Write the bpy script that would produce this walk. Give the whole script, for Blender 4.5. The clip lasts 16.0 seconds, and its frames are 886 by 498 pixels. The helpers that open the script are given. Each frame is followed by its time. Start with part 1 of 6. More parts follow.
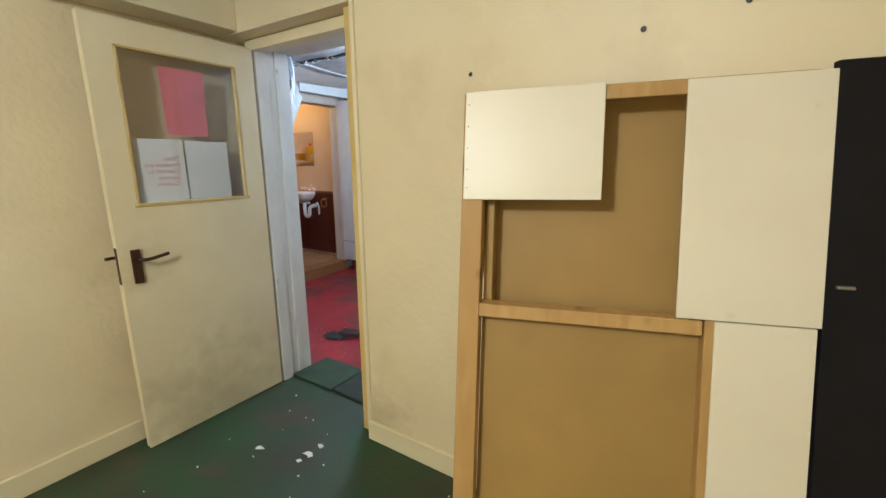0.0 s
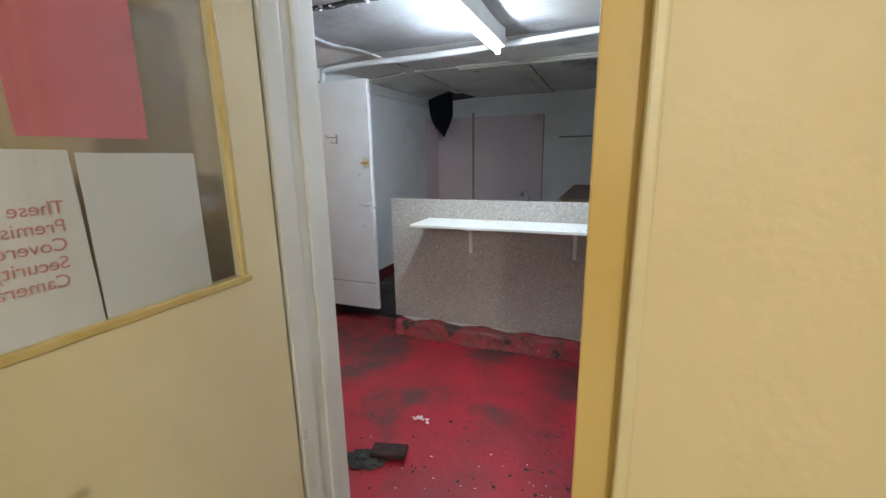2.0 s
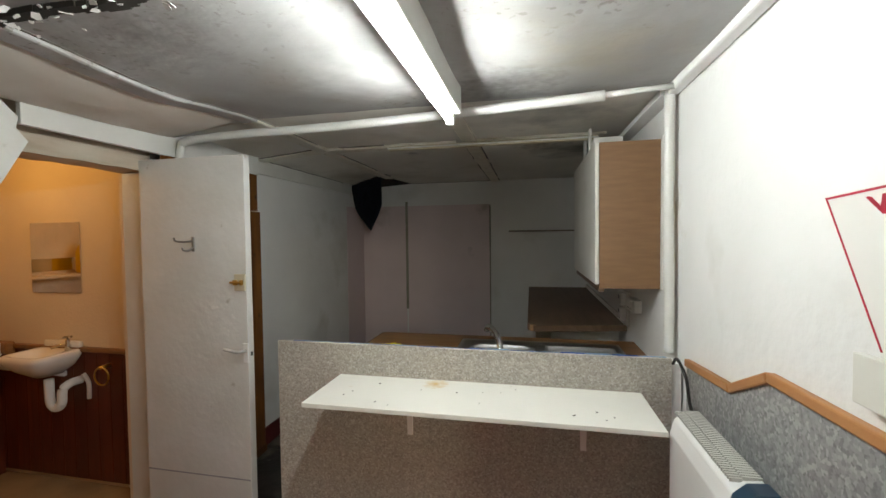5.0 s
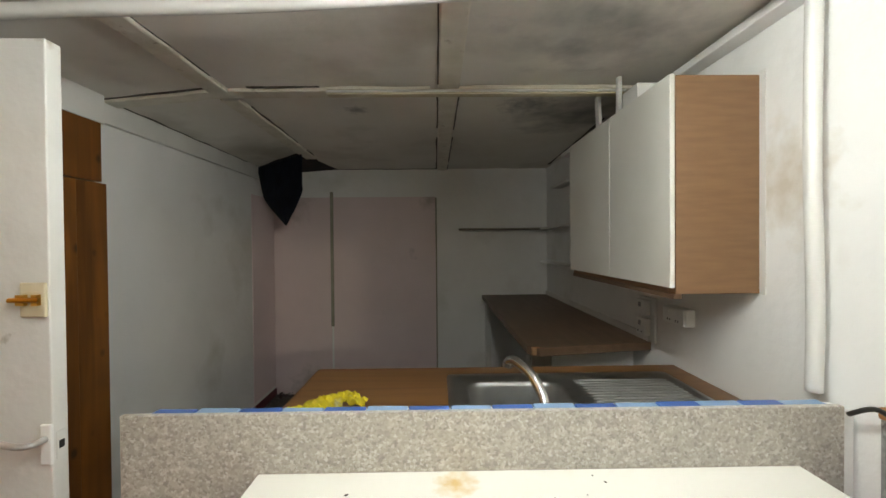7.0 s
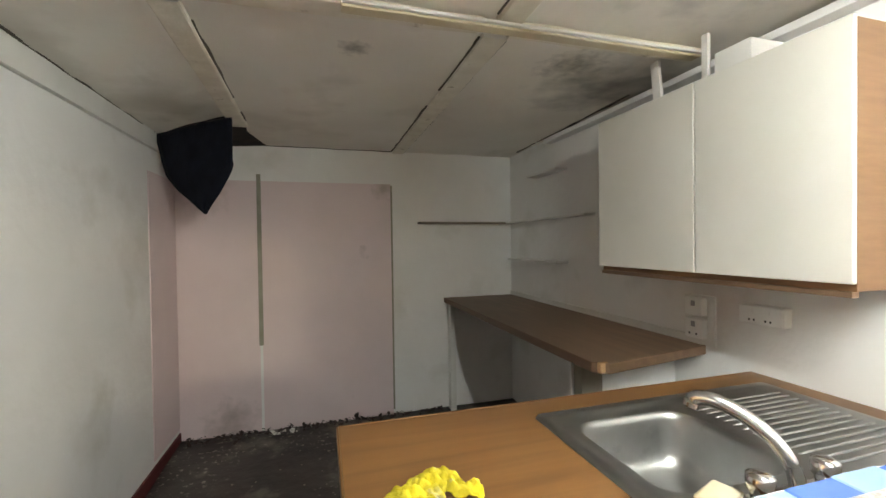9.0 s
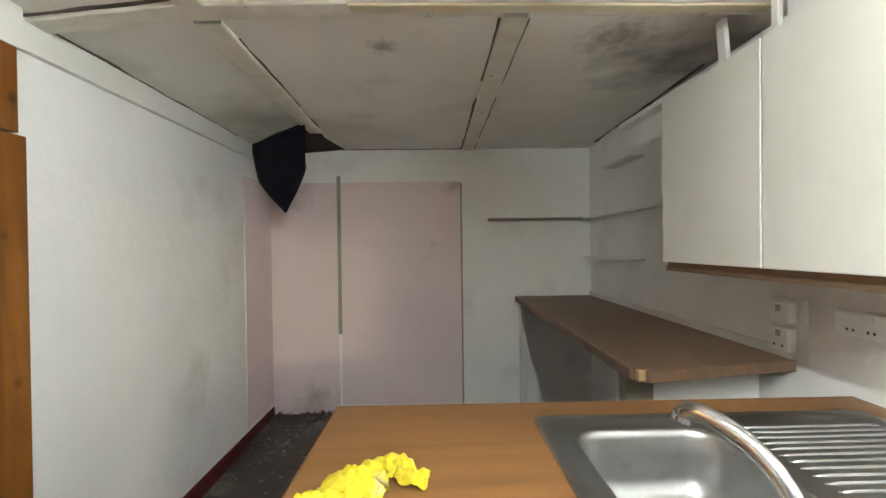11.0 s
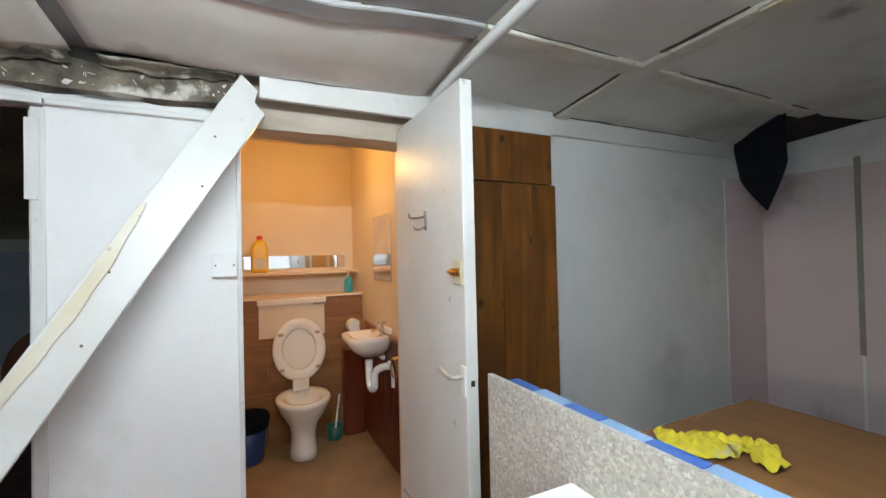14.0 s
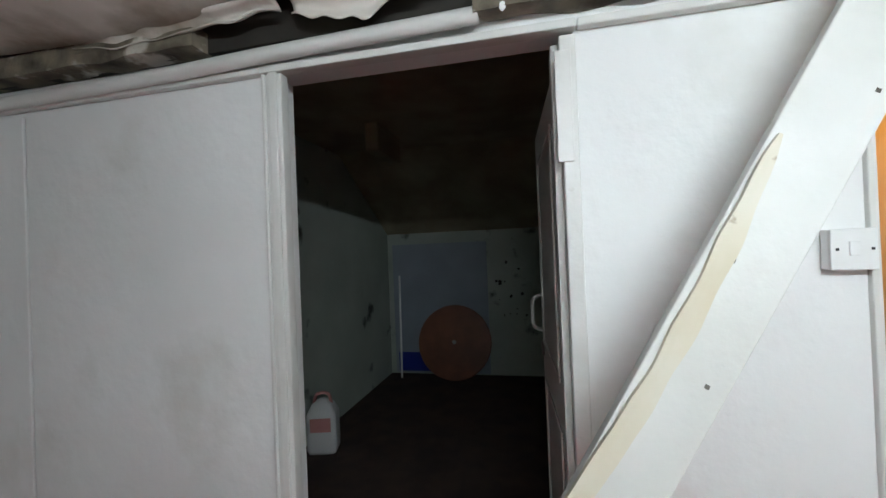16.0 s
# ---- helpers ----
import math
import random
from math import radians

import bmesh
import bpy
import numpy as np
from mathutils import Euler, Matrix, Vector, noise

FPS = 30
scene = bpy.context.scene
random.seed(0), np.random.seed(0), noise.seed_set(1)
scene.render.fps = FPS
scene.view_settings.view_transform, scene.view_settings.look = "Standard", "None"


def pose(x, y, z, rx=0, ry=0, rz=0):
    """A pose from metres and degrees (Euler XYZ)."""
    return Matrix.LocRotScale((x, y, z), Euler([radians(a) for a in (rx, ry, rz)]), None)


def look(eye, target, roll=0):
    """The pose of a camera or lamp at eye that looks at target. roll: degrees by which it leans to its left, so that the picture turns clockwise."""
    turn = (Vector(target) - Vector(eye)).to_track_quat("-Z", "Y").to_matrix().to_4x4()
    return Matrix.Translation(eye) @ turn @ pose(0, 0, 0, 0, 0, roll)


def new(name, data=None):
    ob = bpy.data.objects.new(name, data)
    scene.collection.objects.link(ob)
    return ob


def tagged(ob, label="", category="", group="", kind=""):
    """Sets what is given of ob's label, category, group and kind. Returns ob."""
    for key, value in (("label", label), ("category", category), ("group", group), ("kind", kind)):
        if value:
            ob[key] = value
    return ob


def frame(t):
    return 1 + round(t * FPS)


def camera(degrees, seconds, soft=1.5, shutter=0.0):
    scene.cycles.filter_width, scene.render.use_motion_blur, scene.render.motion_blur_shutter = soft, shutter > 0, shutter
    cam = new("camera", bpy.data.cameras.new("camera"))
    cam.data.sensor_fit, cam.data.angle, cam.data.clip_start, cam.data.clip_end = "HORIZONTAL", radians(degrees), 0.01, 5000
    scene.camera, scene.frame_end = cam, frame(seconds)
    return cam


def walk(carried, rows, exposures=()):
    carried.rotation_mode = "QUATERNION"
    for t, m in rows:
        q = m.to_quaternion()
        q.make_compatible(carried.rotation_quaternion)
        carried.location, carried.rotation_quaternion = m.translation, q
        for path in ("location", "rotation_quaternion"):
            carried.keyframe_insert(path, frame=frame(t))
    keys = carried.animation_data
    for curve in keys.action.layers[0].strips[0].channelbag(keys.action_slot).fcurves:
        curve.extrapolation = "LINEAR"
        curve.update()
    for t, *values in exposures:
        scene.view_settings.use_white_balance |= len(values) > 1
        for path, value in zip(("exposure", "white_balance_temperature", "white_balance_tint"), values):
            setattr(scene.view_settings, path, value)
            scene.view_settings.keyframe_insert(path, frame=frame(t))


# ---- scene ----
cam = camera(93.9, 16.0)
PATH = [
    (0, (0.143, 0.072, 1.397), (-0.919, 1.715, 0.98), -0.3),
    (0.5, (-0.272, 0.048, 1.389), (-1.314, 1.703, 0.97), -0.5),
    (1, (-0.705, 0.195, 1.42), (-1.649, 1.906, 0.992), -1.0),
    (1.5, (-1.046, 0.403, 1.459), (-1.871, 2.172, 1.023), -1.2),
    (2, (-1.258, 0.724, 1.484), (-1.979, 2.538, 1.047), -1.0),
    (2.5, (-1.422, 1.019, 1.529), (-2.082, 2.86, 1.112), -0.9),
    (3, (-1.512, 1.311, 1.61), (-2.13, 3.178, 1.247), -0.8),
    (3.5, (-1.544, 1.551, 1.672), (-2.112, 3.449, 1.396), -0.8),
    (4, (-1.57, 1.698, 1.688), (-2.093, 3.619, 1.504), -0.8),
    (4.5, (-1.61, 1.778, 1.683), (-2.081, 3.719, 1.576), -0.7),
    (7, (-2.095, 2.654, 1.571), (-2.068, 4.654, 1.547), -0.5),
    (7.5, (-2.403, 2.995, 1.555), (-2.136, 4.977, 1.531), -0.6),
    (8, (-2.728, 3.18, 1.573), (-2.231, 5.117, 1.544), -0.8),
    (9.2, (-2.62, 3.26, 1.535), (-2.06, 5.18, 1.505), -0.8),
    (10.5, (-2.443, 3.29, 1.497), (-2.079, 5.277, 1.476), -0.8),
    (11, (-2.321, 3.229, 1.502), (-2.282, 5.229, 1.486), -0.7),
    (11.5, (-2.171, 3.167, 1.507), (-2.51, 5.138, 1.499), -1.0),
    (12, (-2.066, 3.082, 1.529), (-2.768, 4.955, 1.522), -1.1),
    (12.5, (-1.951, 2.973, 1.518), (-3.004, 4.674, 1.522), -1.2),
    (13, (-1.902, 2.98, 1.511), (-3.256, 4.453, 1.522), -1.3),
    (13.5, (-1.867, 3.055, 1.499), (-3.473, 4.246, 1.516), -1.4),
    (14, (-1.857, 3.04, 1.502), (-3.661, 3.904, 1.529), -1.3),
    (14.5, (-1.92, 2.828, 1.518), (-3.851, 3.349, 1.544), -1.4),
    (15, (-2.075, 2.561, 1.519), (-4.068, 2.72, 1.547), -1.2),
    (15.5, (-2.360, 2.389, 1.504), (-4.353, 2.225, 1.517), -1.9),
    (16, (-2.645, 2.309, 1.506), (-4.596, 1.870, 1.524), -2.3),
]
EXPOSURES = [(0, 0.12, 5150, 8), (0.5, 0.06, 5650, 9), (1.0, -0.02, 5900, 10), (1.5, -0.05, 5850, 10), (2.2, 0.02, 5750, 8), (3.0, -0.03, 6400, 10), (3.5, -0.38, 6500, 10), (4.5, -0.55, 7000, 8), (7.0, -0.08, 7500, 8), (7.5, 0.62, 7500, 9), (8.0, 0.92, 7600, 9), (11.0, 1.36, 7200, 8), (12.0, 1.07, 7000, 8), (12.5, 0.77, 6600, 8), (13.0, 0.48, 6250, 8), (13.5, 0.25, 6150, 8), (14.5, 0.36, 6400, 5), (16.0, 0.26, 6350, 6)]
walk(cam, [(t, look(eye, target, roll)) for t, eye, target, roll in PATH], EXPOSURES)

# world, light
world = bpy.data.worlds.new("world")
scene.world = world
world.use_nodes = True
world.node_tree.nodes["Background"].inputs[0].default_value = (0.5, 0.6, 0.7, 1)
world.node_tree.nodes["Background"].inputs[1].default_value = 0.02


def lamp_point(name, place, radius, power, colour):
    d = bpy.data.lights.new(name, "POINT")
    d.shadow_soft_size, d.energy, d.color = radius, power, colour
    ob = new(name, d)
    ob.location = place
    return ob


TUBE_X, TUBE_Y0, TUBE_Y1, TUBE_Z = -1.97, 2.33, 3.52, 2.135
lamp_point("store_bulb_light", (-0.45, -1.3, 2.22), 0.09, 112, (1.0, 0.925, 0.75))
lamp_point("toilet_bulb_light", (-4.55, 3.35, 2.12), 0.06, 8.5, (1.0, 0.60, 0.19))

# ---- materials


def material(name, rgb, rough=0.6, metal=0.0, rgb2=None, scale=6.0, detail=6.0, bump=0.0, bump_scale=60.0, spots=None, spot_scale=3.0, spot_at=0.6, spot_soft=0.08, stretch=(1, 1, 1), specks=None, spec=0.5):
    m = bpy.data.materials.new(name)
    m.use_nodes = True
    nt = m.node_tree
    b = nt.nodes["Principled BSDF"]
    b.inputs["Roughness"].default_value = rough
    b.inputs["Metallic"].default_value = metal
    b.inputs["Specular IOR Level"].default_value = spec
    tc = nt.nodes.new("ShaderNodeNewGeometry")
    mp = nt.nodes.new("ShaderNodeMapping")
    mp.inputs["Scale"].default_value = stretch
    nt.links.new(tc.outputs["Position"], mp.inputs["Vector"])

    def noise_node(sc, det):
        n = nt.nodes.new("ShaderNodeTexNoise")
        n.inputs["Scale"].default_value = sc
        n.inputs["Detail"].default_value = det
        nt.links.new(mp.outputs[0], n.inputs["Vector"])
        return n

    def ramp(src, lo, hi):
        r = nt.nodes.new("ShaderNodeMapRange")
        r.inputs["From Min"].default_value, r.inputs["From Max"].default_value = lo, hi
        nt.links.new(src, r.inputs["Value"])
        return r.outputs[0]

    def mix(fac, a, c):
        x = nt.nodes.new("ShaderNodeMix")
        x.data_type = "RGBA"
        if fac is not None:
            nt.links.new(fac, x.inputs["Factor"])
        for sock, v in ((x.inputs["A"], a), (x.inputs["B"], c)):
            if isinstance(v, tuple):
                sock.default_value = (*v, 1)
            else:
                nt.links.new(v, sock)
        return x.outputs["Result"]

    col = rgb
    n1 = noise_node(scale, detail)
    if rgb2 is None:
        rgb2 = tuple(c * 0.86 for c in rgb)
    col = mix(ramp(n1.outputs["Fac"], 0.35, 0.65), rgb, rgb2)
    if spots is not None:
        n2 = noise_node(spot_scale, 8)
        col = mix(ramp(n2.outputs["Fac"], spot_at, spot_at + spot_soft), col, spots)
    if specks is not None:
        n4 = noise_node(34.0, 3)
        n5 = noise_node(1.3, 3)
        both = nt.nodes.new("ShaderNodeMath")
        both.operation = "MULTIPLY"
        nt.links.new(ramp(n4.outputs["Fac"], 0.60, 0.68), both.inputs[0])
        nt.links.new(ramp(n5.outputs["Fac"], 0.46, 0.62), both.inputs[1])
        col = mix(both.outputs[0], col, specks)
    nt.links.new(col, b.inputs["Base Color"])
    if bump:
        n3 = noise_node(bump_scale, 4)
        bp = nt.nodes.new("ShaderNodeBump")
        bp.inputs["Strength"].default_value = bump
        bp.inputs["Distance"].default_value = 0.01
        nt.links.new(n3.outputs["Fac"], bp.inputs["Height"])
        nt.links.new(bp.outputs[0], b.inputs["Normal"])
    return m


M = {}
M["yellow_wall"] = material("cream_wall_paint", (0.75, 0.65, 0.44), 0.5, rgb2=(0.70, 0.595, 0.39), scale=1.6, bump=0.28, bump_scale=34, spots=(0.64, 0.53, 0.33), spot_scale=3, spot_at=0.56, spot_soft=0.2)
M["yellow_gloss"] = material("cream_gloss_paint", (0.74, 0.66, 0.45), 0.35, rgb2=(0.70, 0.61, 0.40), scale=3, bump=0.1, bump_scale=30)
M["white_wall"] = material("white_wall_paint", (0.83, 0.83, 0.82), 0.6, rgb2=(0.755, 0.755, 0.74), scale=1.6, bump=0.4, bump_scale=17, spots=(0.64, 0.63, 0.59), spot_scale=2.6, spot_at=0.58, spot_soft=0.2)
M["white_gloss"] = material("white_gloss_paint", (0.72, 0.715, 0.69), 0.38, rgb2=(0.65, 0.645, 0.61), scale=4, bump=0.25, bump_scale=26, spots=(0.45, 0.42, 0.36), spot_scale=9, spot_at=0.70, spot_soft=0.05)
M["pink_wall"] = material("pink_wall_board", (0.75, 0.63, 0.64), 0.7, rgb2=(0.70, 0.585, 0.595), scale=2.2, bump=0.1, bump_scale=40, spots=(0.45, 0.38, 0.39), spot_scale=3, spot_at=0.68)
M["ceiling"] = material("stained_ceiling_paint", (0.83, 0.81, 0.755), 0.6, rgb2=(0.74, 0.715, 0.65), scale=1.5, bump=0.35, bump_scale=7, spots=(0.56, 0.535, 0.47), spot_scale=2.0, spot_at=0.56, spot_soft=0.22)
M["red_floor"] = material("worn_red_floor_paint", (0.36, 0.014, 0.026), 0.42, rgb2=(0.24, 0.02, 0.026), scale=3.5, bump=0.35, bump_scale=24, spots=(0.10, 0.038, 0.035), spot_scale=2.3, spot_at=0.55, spot_soft=0.12, specks=(0.035, 0.028, 0.026))
M["dark_floor"] = material("grimy_concrete_floor", (0.055, 0.048, 0.042), 0.42, rgb2=(0.018, 0.016, 0.015), scale=3, bump=0.5, bump_scale=14, spots=(0.15, 0.135, 0.115), spot_scale=3.5, spot_at=0.55, spot_soft=0.12, specks=(0.28, 0.26, 0.23))
M["green_floor"] = material("worn_green_floor_paint", (0.020, 0.060, 0.022), 0.55, rgb2=(0.035, 0.038, 0.022), scale=3, bump=0.2, bump_scale=50, spots=(0.055, 0.045, 0.028), spot_scale=2.5, spot_at=0.55, spot_soft=0.12)
M["white_board"] = material("white_melamine", (0.70, 0.69, 0.64), 0.38, rgb2=(0.65, 0.64, 0.585), scale=3, spots=(0.57, 0.55, 0.48), spot_scale=5, spot_at=0.66, spot_soft=0.2)
M["brown_board"] = material("brown_chipboard_side", (0.23, 0.125, 0.06), 0.5, rgb2=(0.20, 0.105, 0.05), scale=8, stretch=(1, 1, 8))
M["steel"] = material("brushed_steel", (0.44, 0.445, 0.44), 0.36, 1.0, rgb2=(0.37, 0.375, 0.37), scale=9, spots=(0.29, 0.29, 0.28), spot_scale=14, spot_at=0.60, spot_soft=0.2)
M["chrome"] = material("chrome", (0.66, 0.66, 0.67), 0.2, 1.0)
M["tile_dark"] = material("blue_glazed_tile", (0.075, 0.16, 0.46), 0.18, rgb2=(0.06, 0.135, 0.40))
M["tile_light"] = material("pale_blue_glazed_tile", (0.28, 0.43, 0.66), 0.18, rgb2=(0.25, 0.39, 0.60))
M["hardboard"] = material("brown_hardboard", (0.36, 0.225, 0.060), 0.6, rgb2=(0.32, 0.198, 0.052), scale=4, bump=0.08, bump_scale=120)
M["black_panel"] = material("black_paint", (0.005, 0.0045, 0.006), 0.7, rgb2=(0.008, 0.007, 0.009), scale=5, spec=0.25)
M["black_felt"] = material("torn_black_felt", (0.008, 0.010, 0.018), 0.9, rgb2=(0.004, 0.005, 0.009), scale=9, bump=0.4, bump_scale=25, spec=0.15)
M["orange_trim"] = material("orange_brown_edging", (0.42, 0.19, 0.07), 0.5, rgb2=(0.36, 0.155, 0.055), scale=5)
M["wc_wall"] = material("peach_wall_paint", (0.74, 0.60, 0.44), 0.6, rgb2=(0.70, 0.55, 0.39), scale=2, bump=0.2)
M["wc_floor"] = material("worn_vinyl_floor", (0.34, 0.21, 0.11), 0.55, rgb2=(0.25, 0.15, 0.075), scale=5, bump=0.15)
M["ceramic"] = material("white_glazed_ceramic", (0.80, 0.74, 0.66), 0.12, rgb2=(0.78, 0.71, 0.63), scale=2)
M["dark_wall"] = material("mildewed_pale_green_wall", (0.45, 0.50, 0.44), 0.7, rgb2=(0.38, 0.42, 0.37), scale=2, bump=0.3, bump_scale=20, spots=(0.05, 0.055, 0.045), spot_scale=3, spot_at=0.62)
M["dark_ceiling"] = material("mouldy_attic_lining", (0.36, 0.32, 0.21), 0.8, rgb2=(0.24, 0.21, 0.135), scale=3, bump=0.3)
M["dark_carpet"] = material("dark_brown_carpet", (0.050, 0.027, 0.020), 0.9, rgb2=(0.024, 0.013, 0.010), scale=6, bump=0.4, bump_scale=120)
M["brown_bakelite"] = material("dark_brown_handle", (0.05, 0.018, 0.010), 0.25)
M["paper"] = material("white_paper", (0.78, 0.77, 0.74), 0.7, rgb2=(0.75, 0.74, 0.71), scale=3)
M["pink_paper"] = material("pink_paper", (0.75, 0.22, 0.25), 0.7)
M["red_ink"] = material("red_ink", (0.50, 0.02, 0.05), 0.6)
M["grey_ink"] = material("grey_ink", (0.35, 0.35, 0.37), 0.7)
M["plastic_white"] = material("white_plastic", (0.80, 0.80, 0.79), 0.3, rgb2=(0.77, 0.77, 0.75))
M["navy_plastic"] = material("dark_teal_plastic", (0.010, 0.035, 0.065), 0.35)
M["grey_metal"] = material("dull_grey_metal", (0.32, 0.31, 0.29), 0.4, 0.8)
M["brass"] = material("yellowed_brass", (0.60, 0.35, 0.08), 0.3, 1.0)
M["yellow_plastic"] = material("yellow_plastic", (0.80, 0.48, 0.01), 0.35)
M["yellow_cloth"] = material("yellow_rag", (0.66, 0.55, 0.025), 0.85, rgb2=(0.55, 0.45, 0.03), scale=20, bump=0.4, bump_scale=150, spots=(0.46, 0.43, 0.28), spot_scale=11, spot_at=0.58)
M["red_plastic"] = material("red_plastic", (0.55, 0.02, 0.02), 0.35)
M["blue_plastic"] = material("blue_plastic", (0.02, 0.05, 0.16), 0.35)
M["green_plastic"] = material("green_plastic", (0.02, 0.14, 0.11), 0.35)
M["table_brown"] = material("red_brown_table_top", (0.20, 0.07, 0.03), 0.45, rgb2=(0.12, 0.04, 0.018), scale=4)
# Black for seam, mould and outer shell, and for shade in the wall-head gap.
M["grime_and_shade"] = material("black_grime_and_shade", (0.02, 0.018, 0.015), 0.9, rgb2=(0.035, 0.03, 0.024), scale=6)
M["black_rubber"] = material("black_cable", (0.01, 0.01, 0.01), 0.4)

def speckle(name, colours, scale, rough, warp=0.0):
    """Chips of several colours, as in speckled laminate."""
    m = bpy.data.materials.new(name)
    m.use_nodes = True
    nt = m.node_tree
    b = nt.nodes["Principled BSDF"]
    b.inputs["Roughness"].default_value = rough
    g = nt.nodes.new("ShaderNodeNewGeometry")
    big = nt.nodes.new("ShaderNodeTexVoronoi")
    big.inputs["Scale"].default_value = scale
    fine = nt.nodes.new("ShaderNodeTexNoise")
    fine.inputs["Scale"].default_value = scale * 1.6
    fine.inputs["Detail"].default_value = 5
    add = nt.nodes.new("ShaderNodeVectorMath")
    add.operation = "MULTIPLY_ADD"
    add.inputs[1].default_value = (0.012, 0.012, 0.012)
    nt.links.new(g.outputs["Position"], fine.inputs["Vector"])
    nt.links.new(fine.outputs["Color"], add.inputs[0])
    nt.links.new(g.outputs["Position"], add.inputs[2])
    nt.links.new(add.outputs[0], big.inputs["Vector"])
    sep = nt.nodes.new("ShaderNodeSeparateColor")
    nt.links.new(big.outputs["Color"], sep.inputs[0])
    r = nt.nodes.new("ShaderNodeValToRGB")
    while len(r.color_ramp.elements) < len(colours):
        r.color_ramp.elements.new(0.5)
    for e, (at, c) in zip(r.color_ramp.elements, colours):
        e.position, e.color = at, (*c, 1)
    nt.links.new(sep.outputs[0], r.inputs[0])
    dirt = nt.nodes.new("ShaderNodeTexNoise")
    dirt.inputs["Scale"].default_value = 2.5
    dirt.inputs["Detail"].default_value = 6
    nt.links.new(g.outputs["Position"], dirt.inputs["Vector"])
    mx = nt.nodes.new("ShaderNodeMix")
    mx.data_type, mx.blend_type = "RGBA", "MULTIPLY"
    mx.inputs["Factor"].default_value = 0.35
    nt.links.new(r.outputs[0], mx.inputs["A"])
    nt.links.new(dirt.outputs["Fac"], mx.inputs["B"])
    nt.links.new(mx.outputs["Result"], b.inputs["Base Color"])
    return m


def timber(name, light, dark, knot, rough, along=2, ring=26.0, knots=True):
    """Grain drawn out along one axis, with knots; each piece shifted by its own random number."""
    m = bpy.data.materials.new(name)
    m.use_nodes = True
    nt = m.node_tree
    b = nt.nodes["Principled BSDF"]
    b.inputs["Roughness"].default_value = rough
    g = nt.nodes.new("ShaderNodeNewGeometry")
    info = nt.nodes.new("ShaderNodeObjectInfo")
    off = nt.nodes.new("ShaderNodeVectorMath")
    off.operation = "MULTIPLY_ADD"
    comb = nt.nodes.new("ShaderNodeCombineXYZ")
    for i in range(3):
        nt.links.new(info.outputs["Random"], comb.inputs[i])
    off.inputs[1].default_value = (7.3, 5.1, 9.7)
    nt.links.new(comb.outputs[0], off.inputs[0])
    nt.links.new(g.outputs["Position"], off.inputs[2])
    mp = nt.nodes.new("ShaderNodeMapping")
    sc = [1.0, 1.0, 1.0]
    sc[along] = 0.07
    mp.inputs["Scale"].default_value = sc
    nt.links.new(off.outputs[0], mp.inputs["Vector"])
    n = nt.nodes.new("ShaderNodeTexNoise")
    n.inputs["Scale"].default_value = ring
    n.inputs["Detail"].default_value = 7
    n.inputs["Distortion"].default_value = 0.6
    nt.links.new(mp.outputs[0], n.inputs["Vector"])
    r = nt.nodes.new("ShaderNodeValToRGB")
    r.color_ramp.elements[0].position, r.color_ramp.elements[0].color = 0.33, (*dark, 1)
    r.color_ramp.elements[1].position, r.color_ramp.elements[1].color = 0.66, (*light, 1)
    nt.links.new(n.outputs["Fac"], r.inputs[0])
    col = r.outputs[0]
    big = nt.nodes.new("ShaderNodeTexNoise")
    big.inputs["Scale"].default_value = 1.7
    big.inputs["Detail"].default_value = 4
    nt.links.new(off.outputs[0], big.inputs["Vector"])
    mr0 = nt.nodes.new("ShaderNodeMapRange")
    mr0.inputs["From Min"].default_value, mr0.inputs["From Max"].default_value, mr0.inputs["To Max"].default_value = 0.38, 0.62, 0.85
    nt.links.new(big.outputs["Fac"], mr0.inputs["Value"])
    mx0 = nt.nodes.new("ShaderNodeMix")
    mx0.data_type = "RGBA"
    nt.links.new(mr0.outputs[0], mx0.inputs["Factor"])
    nt.links.new(col, mx0.inputs["A"])
    mx0.inputs["B"].default_value = (*dark, 1)
    col = mx0.outputs["Result"]
    if knots:
        v = nt.nodes.new("ShaderNodeTexVoronoi")
        v.inputs["Scale"].default_value = 9.5
        mk = nt.nodes.new("ShaderNodeMapping")
        sk = [1.0, 1.0, 1.0]
        sk[along] = 0.75
        mk.inputs["Scale"].default_value = sk
        nt.links.new(off.outputs[0], mk.inputs["Vector"])
        nt.links.new(mk.outputs[0], v.inputs["Vector"])
        mr = nt.nodes.new("ShaderNodeMapRange")
        mr.inputs["From Min"].default_value, mr.inputs["From Max"].default_value = 0.20, 0.08
        nt.links.new(v.outputs["Distance"], mr.inputs["Value"])
        mx = nt.nodes.new("ShaderNodeMix")
        mx.data_type = "RGBA"
        nt.links.new(mr.outputs[0], mx.inputs["Factor"])
        nt.links.new(col, mx.inputs["A"])
        mx.inputs["B"].default_value = (*knot, 1)
        col = mx.outputs["Result"]
    nt.links.new(col, b.inputs["Base Color"])
    bp = nt.nodes.new("ShaderNodeBump")
    bp.inputs["Strength"].default_value, bp.inputs["Distance"].default_value = 0.12, 0.004
    nt.links.new(n.outputs["Fac"], bp.inputs["Height"])
    nt.links.new(bp.outputs[0], b.inputs["Normal"])
    return m


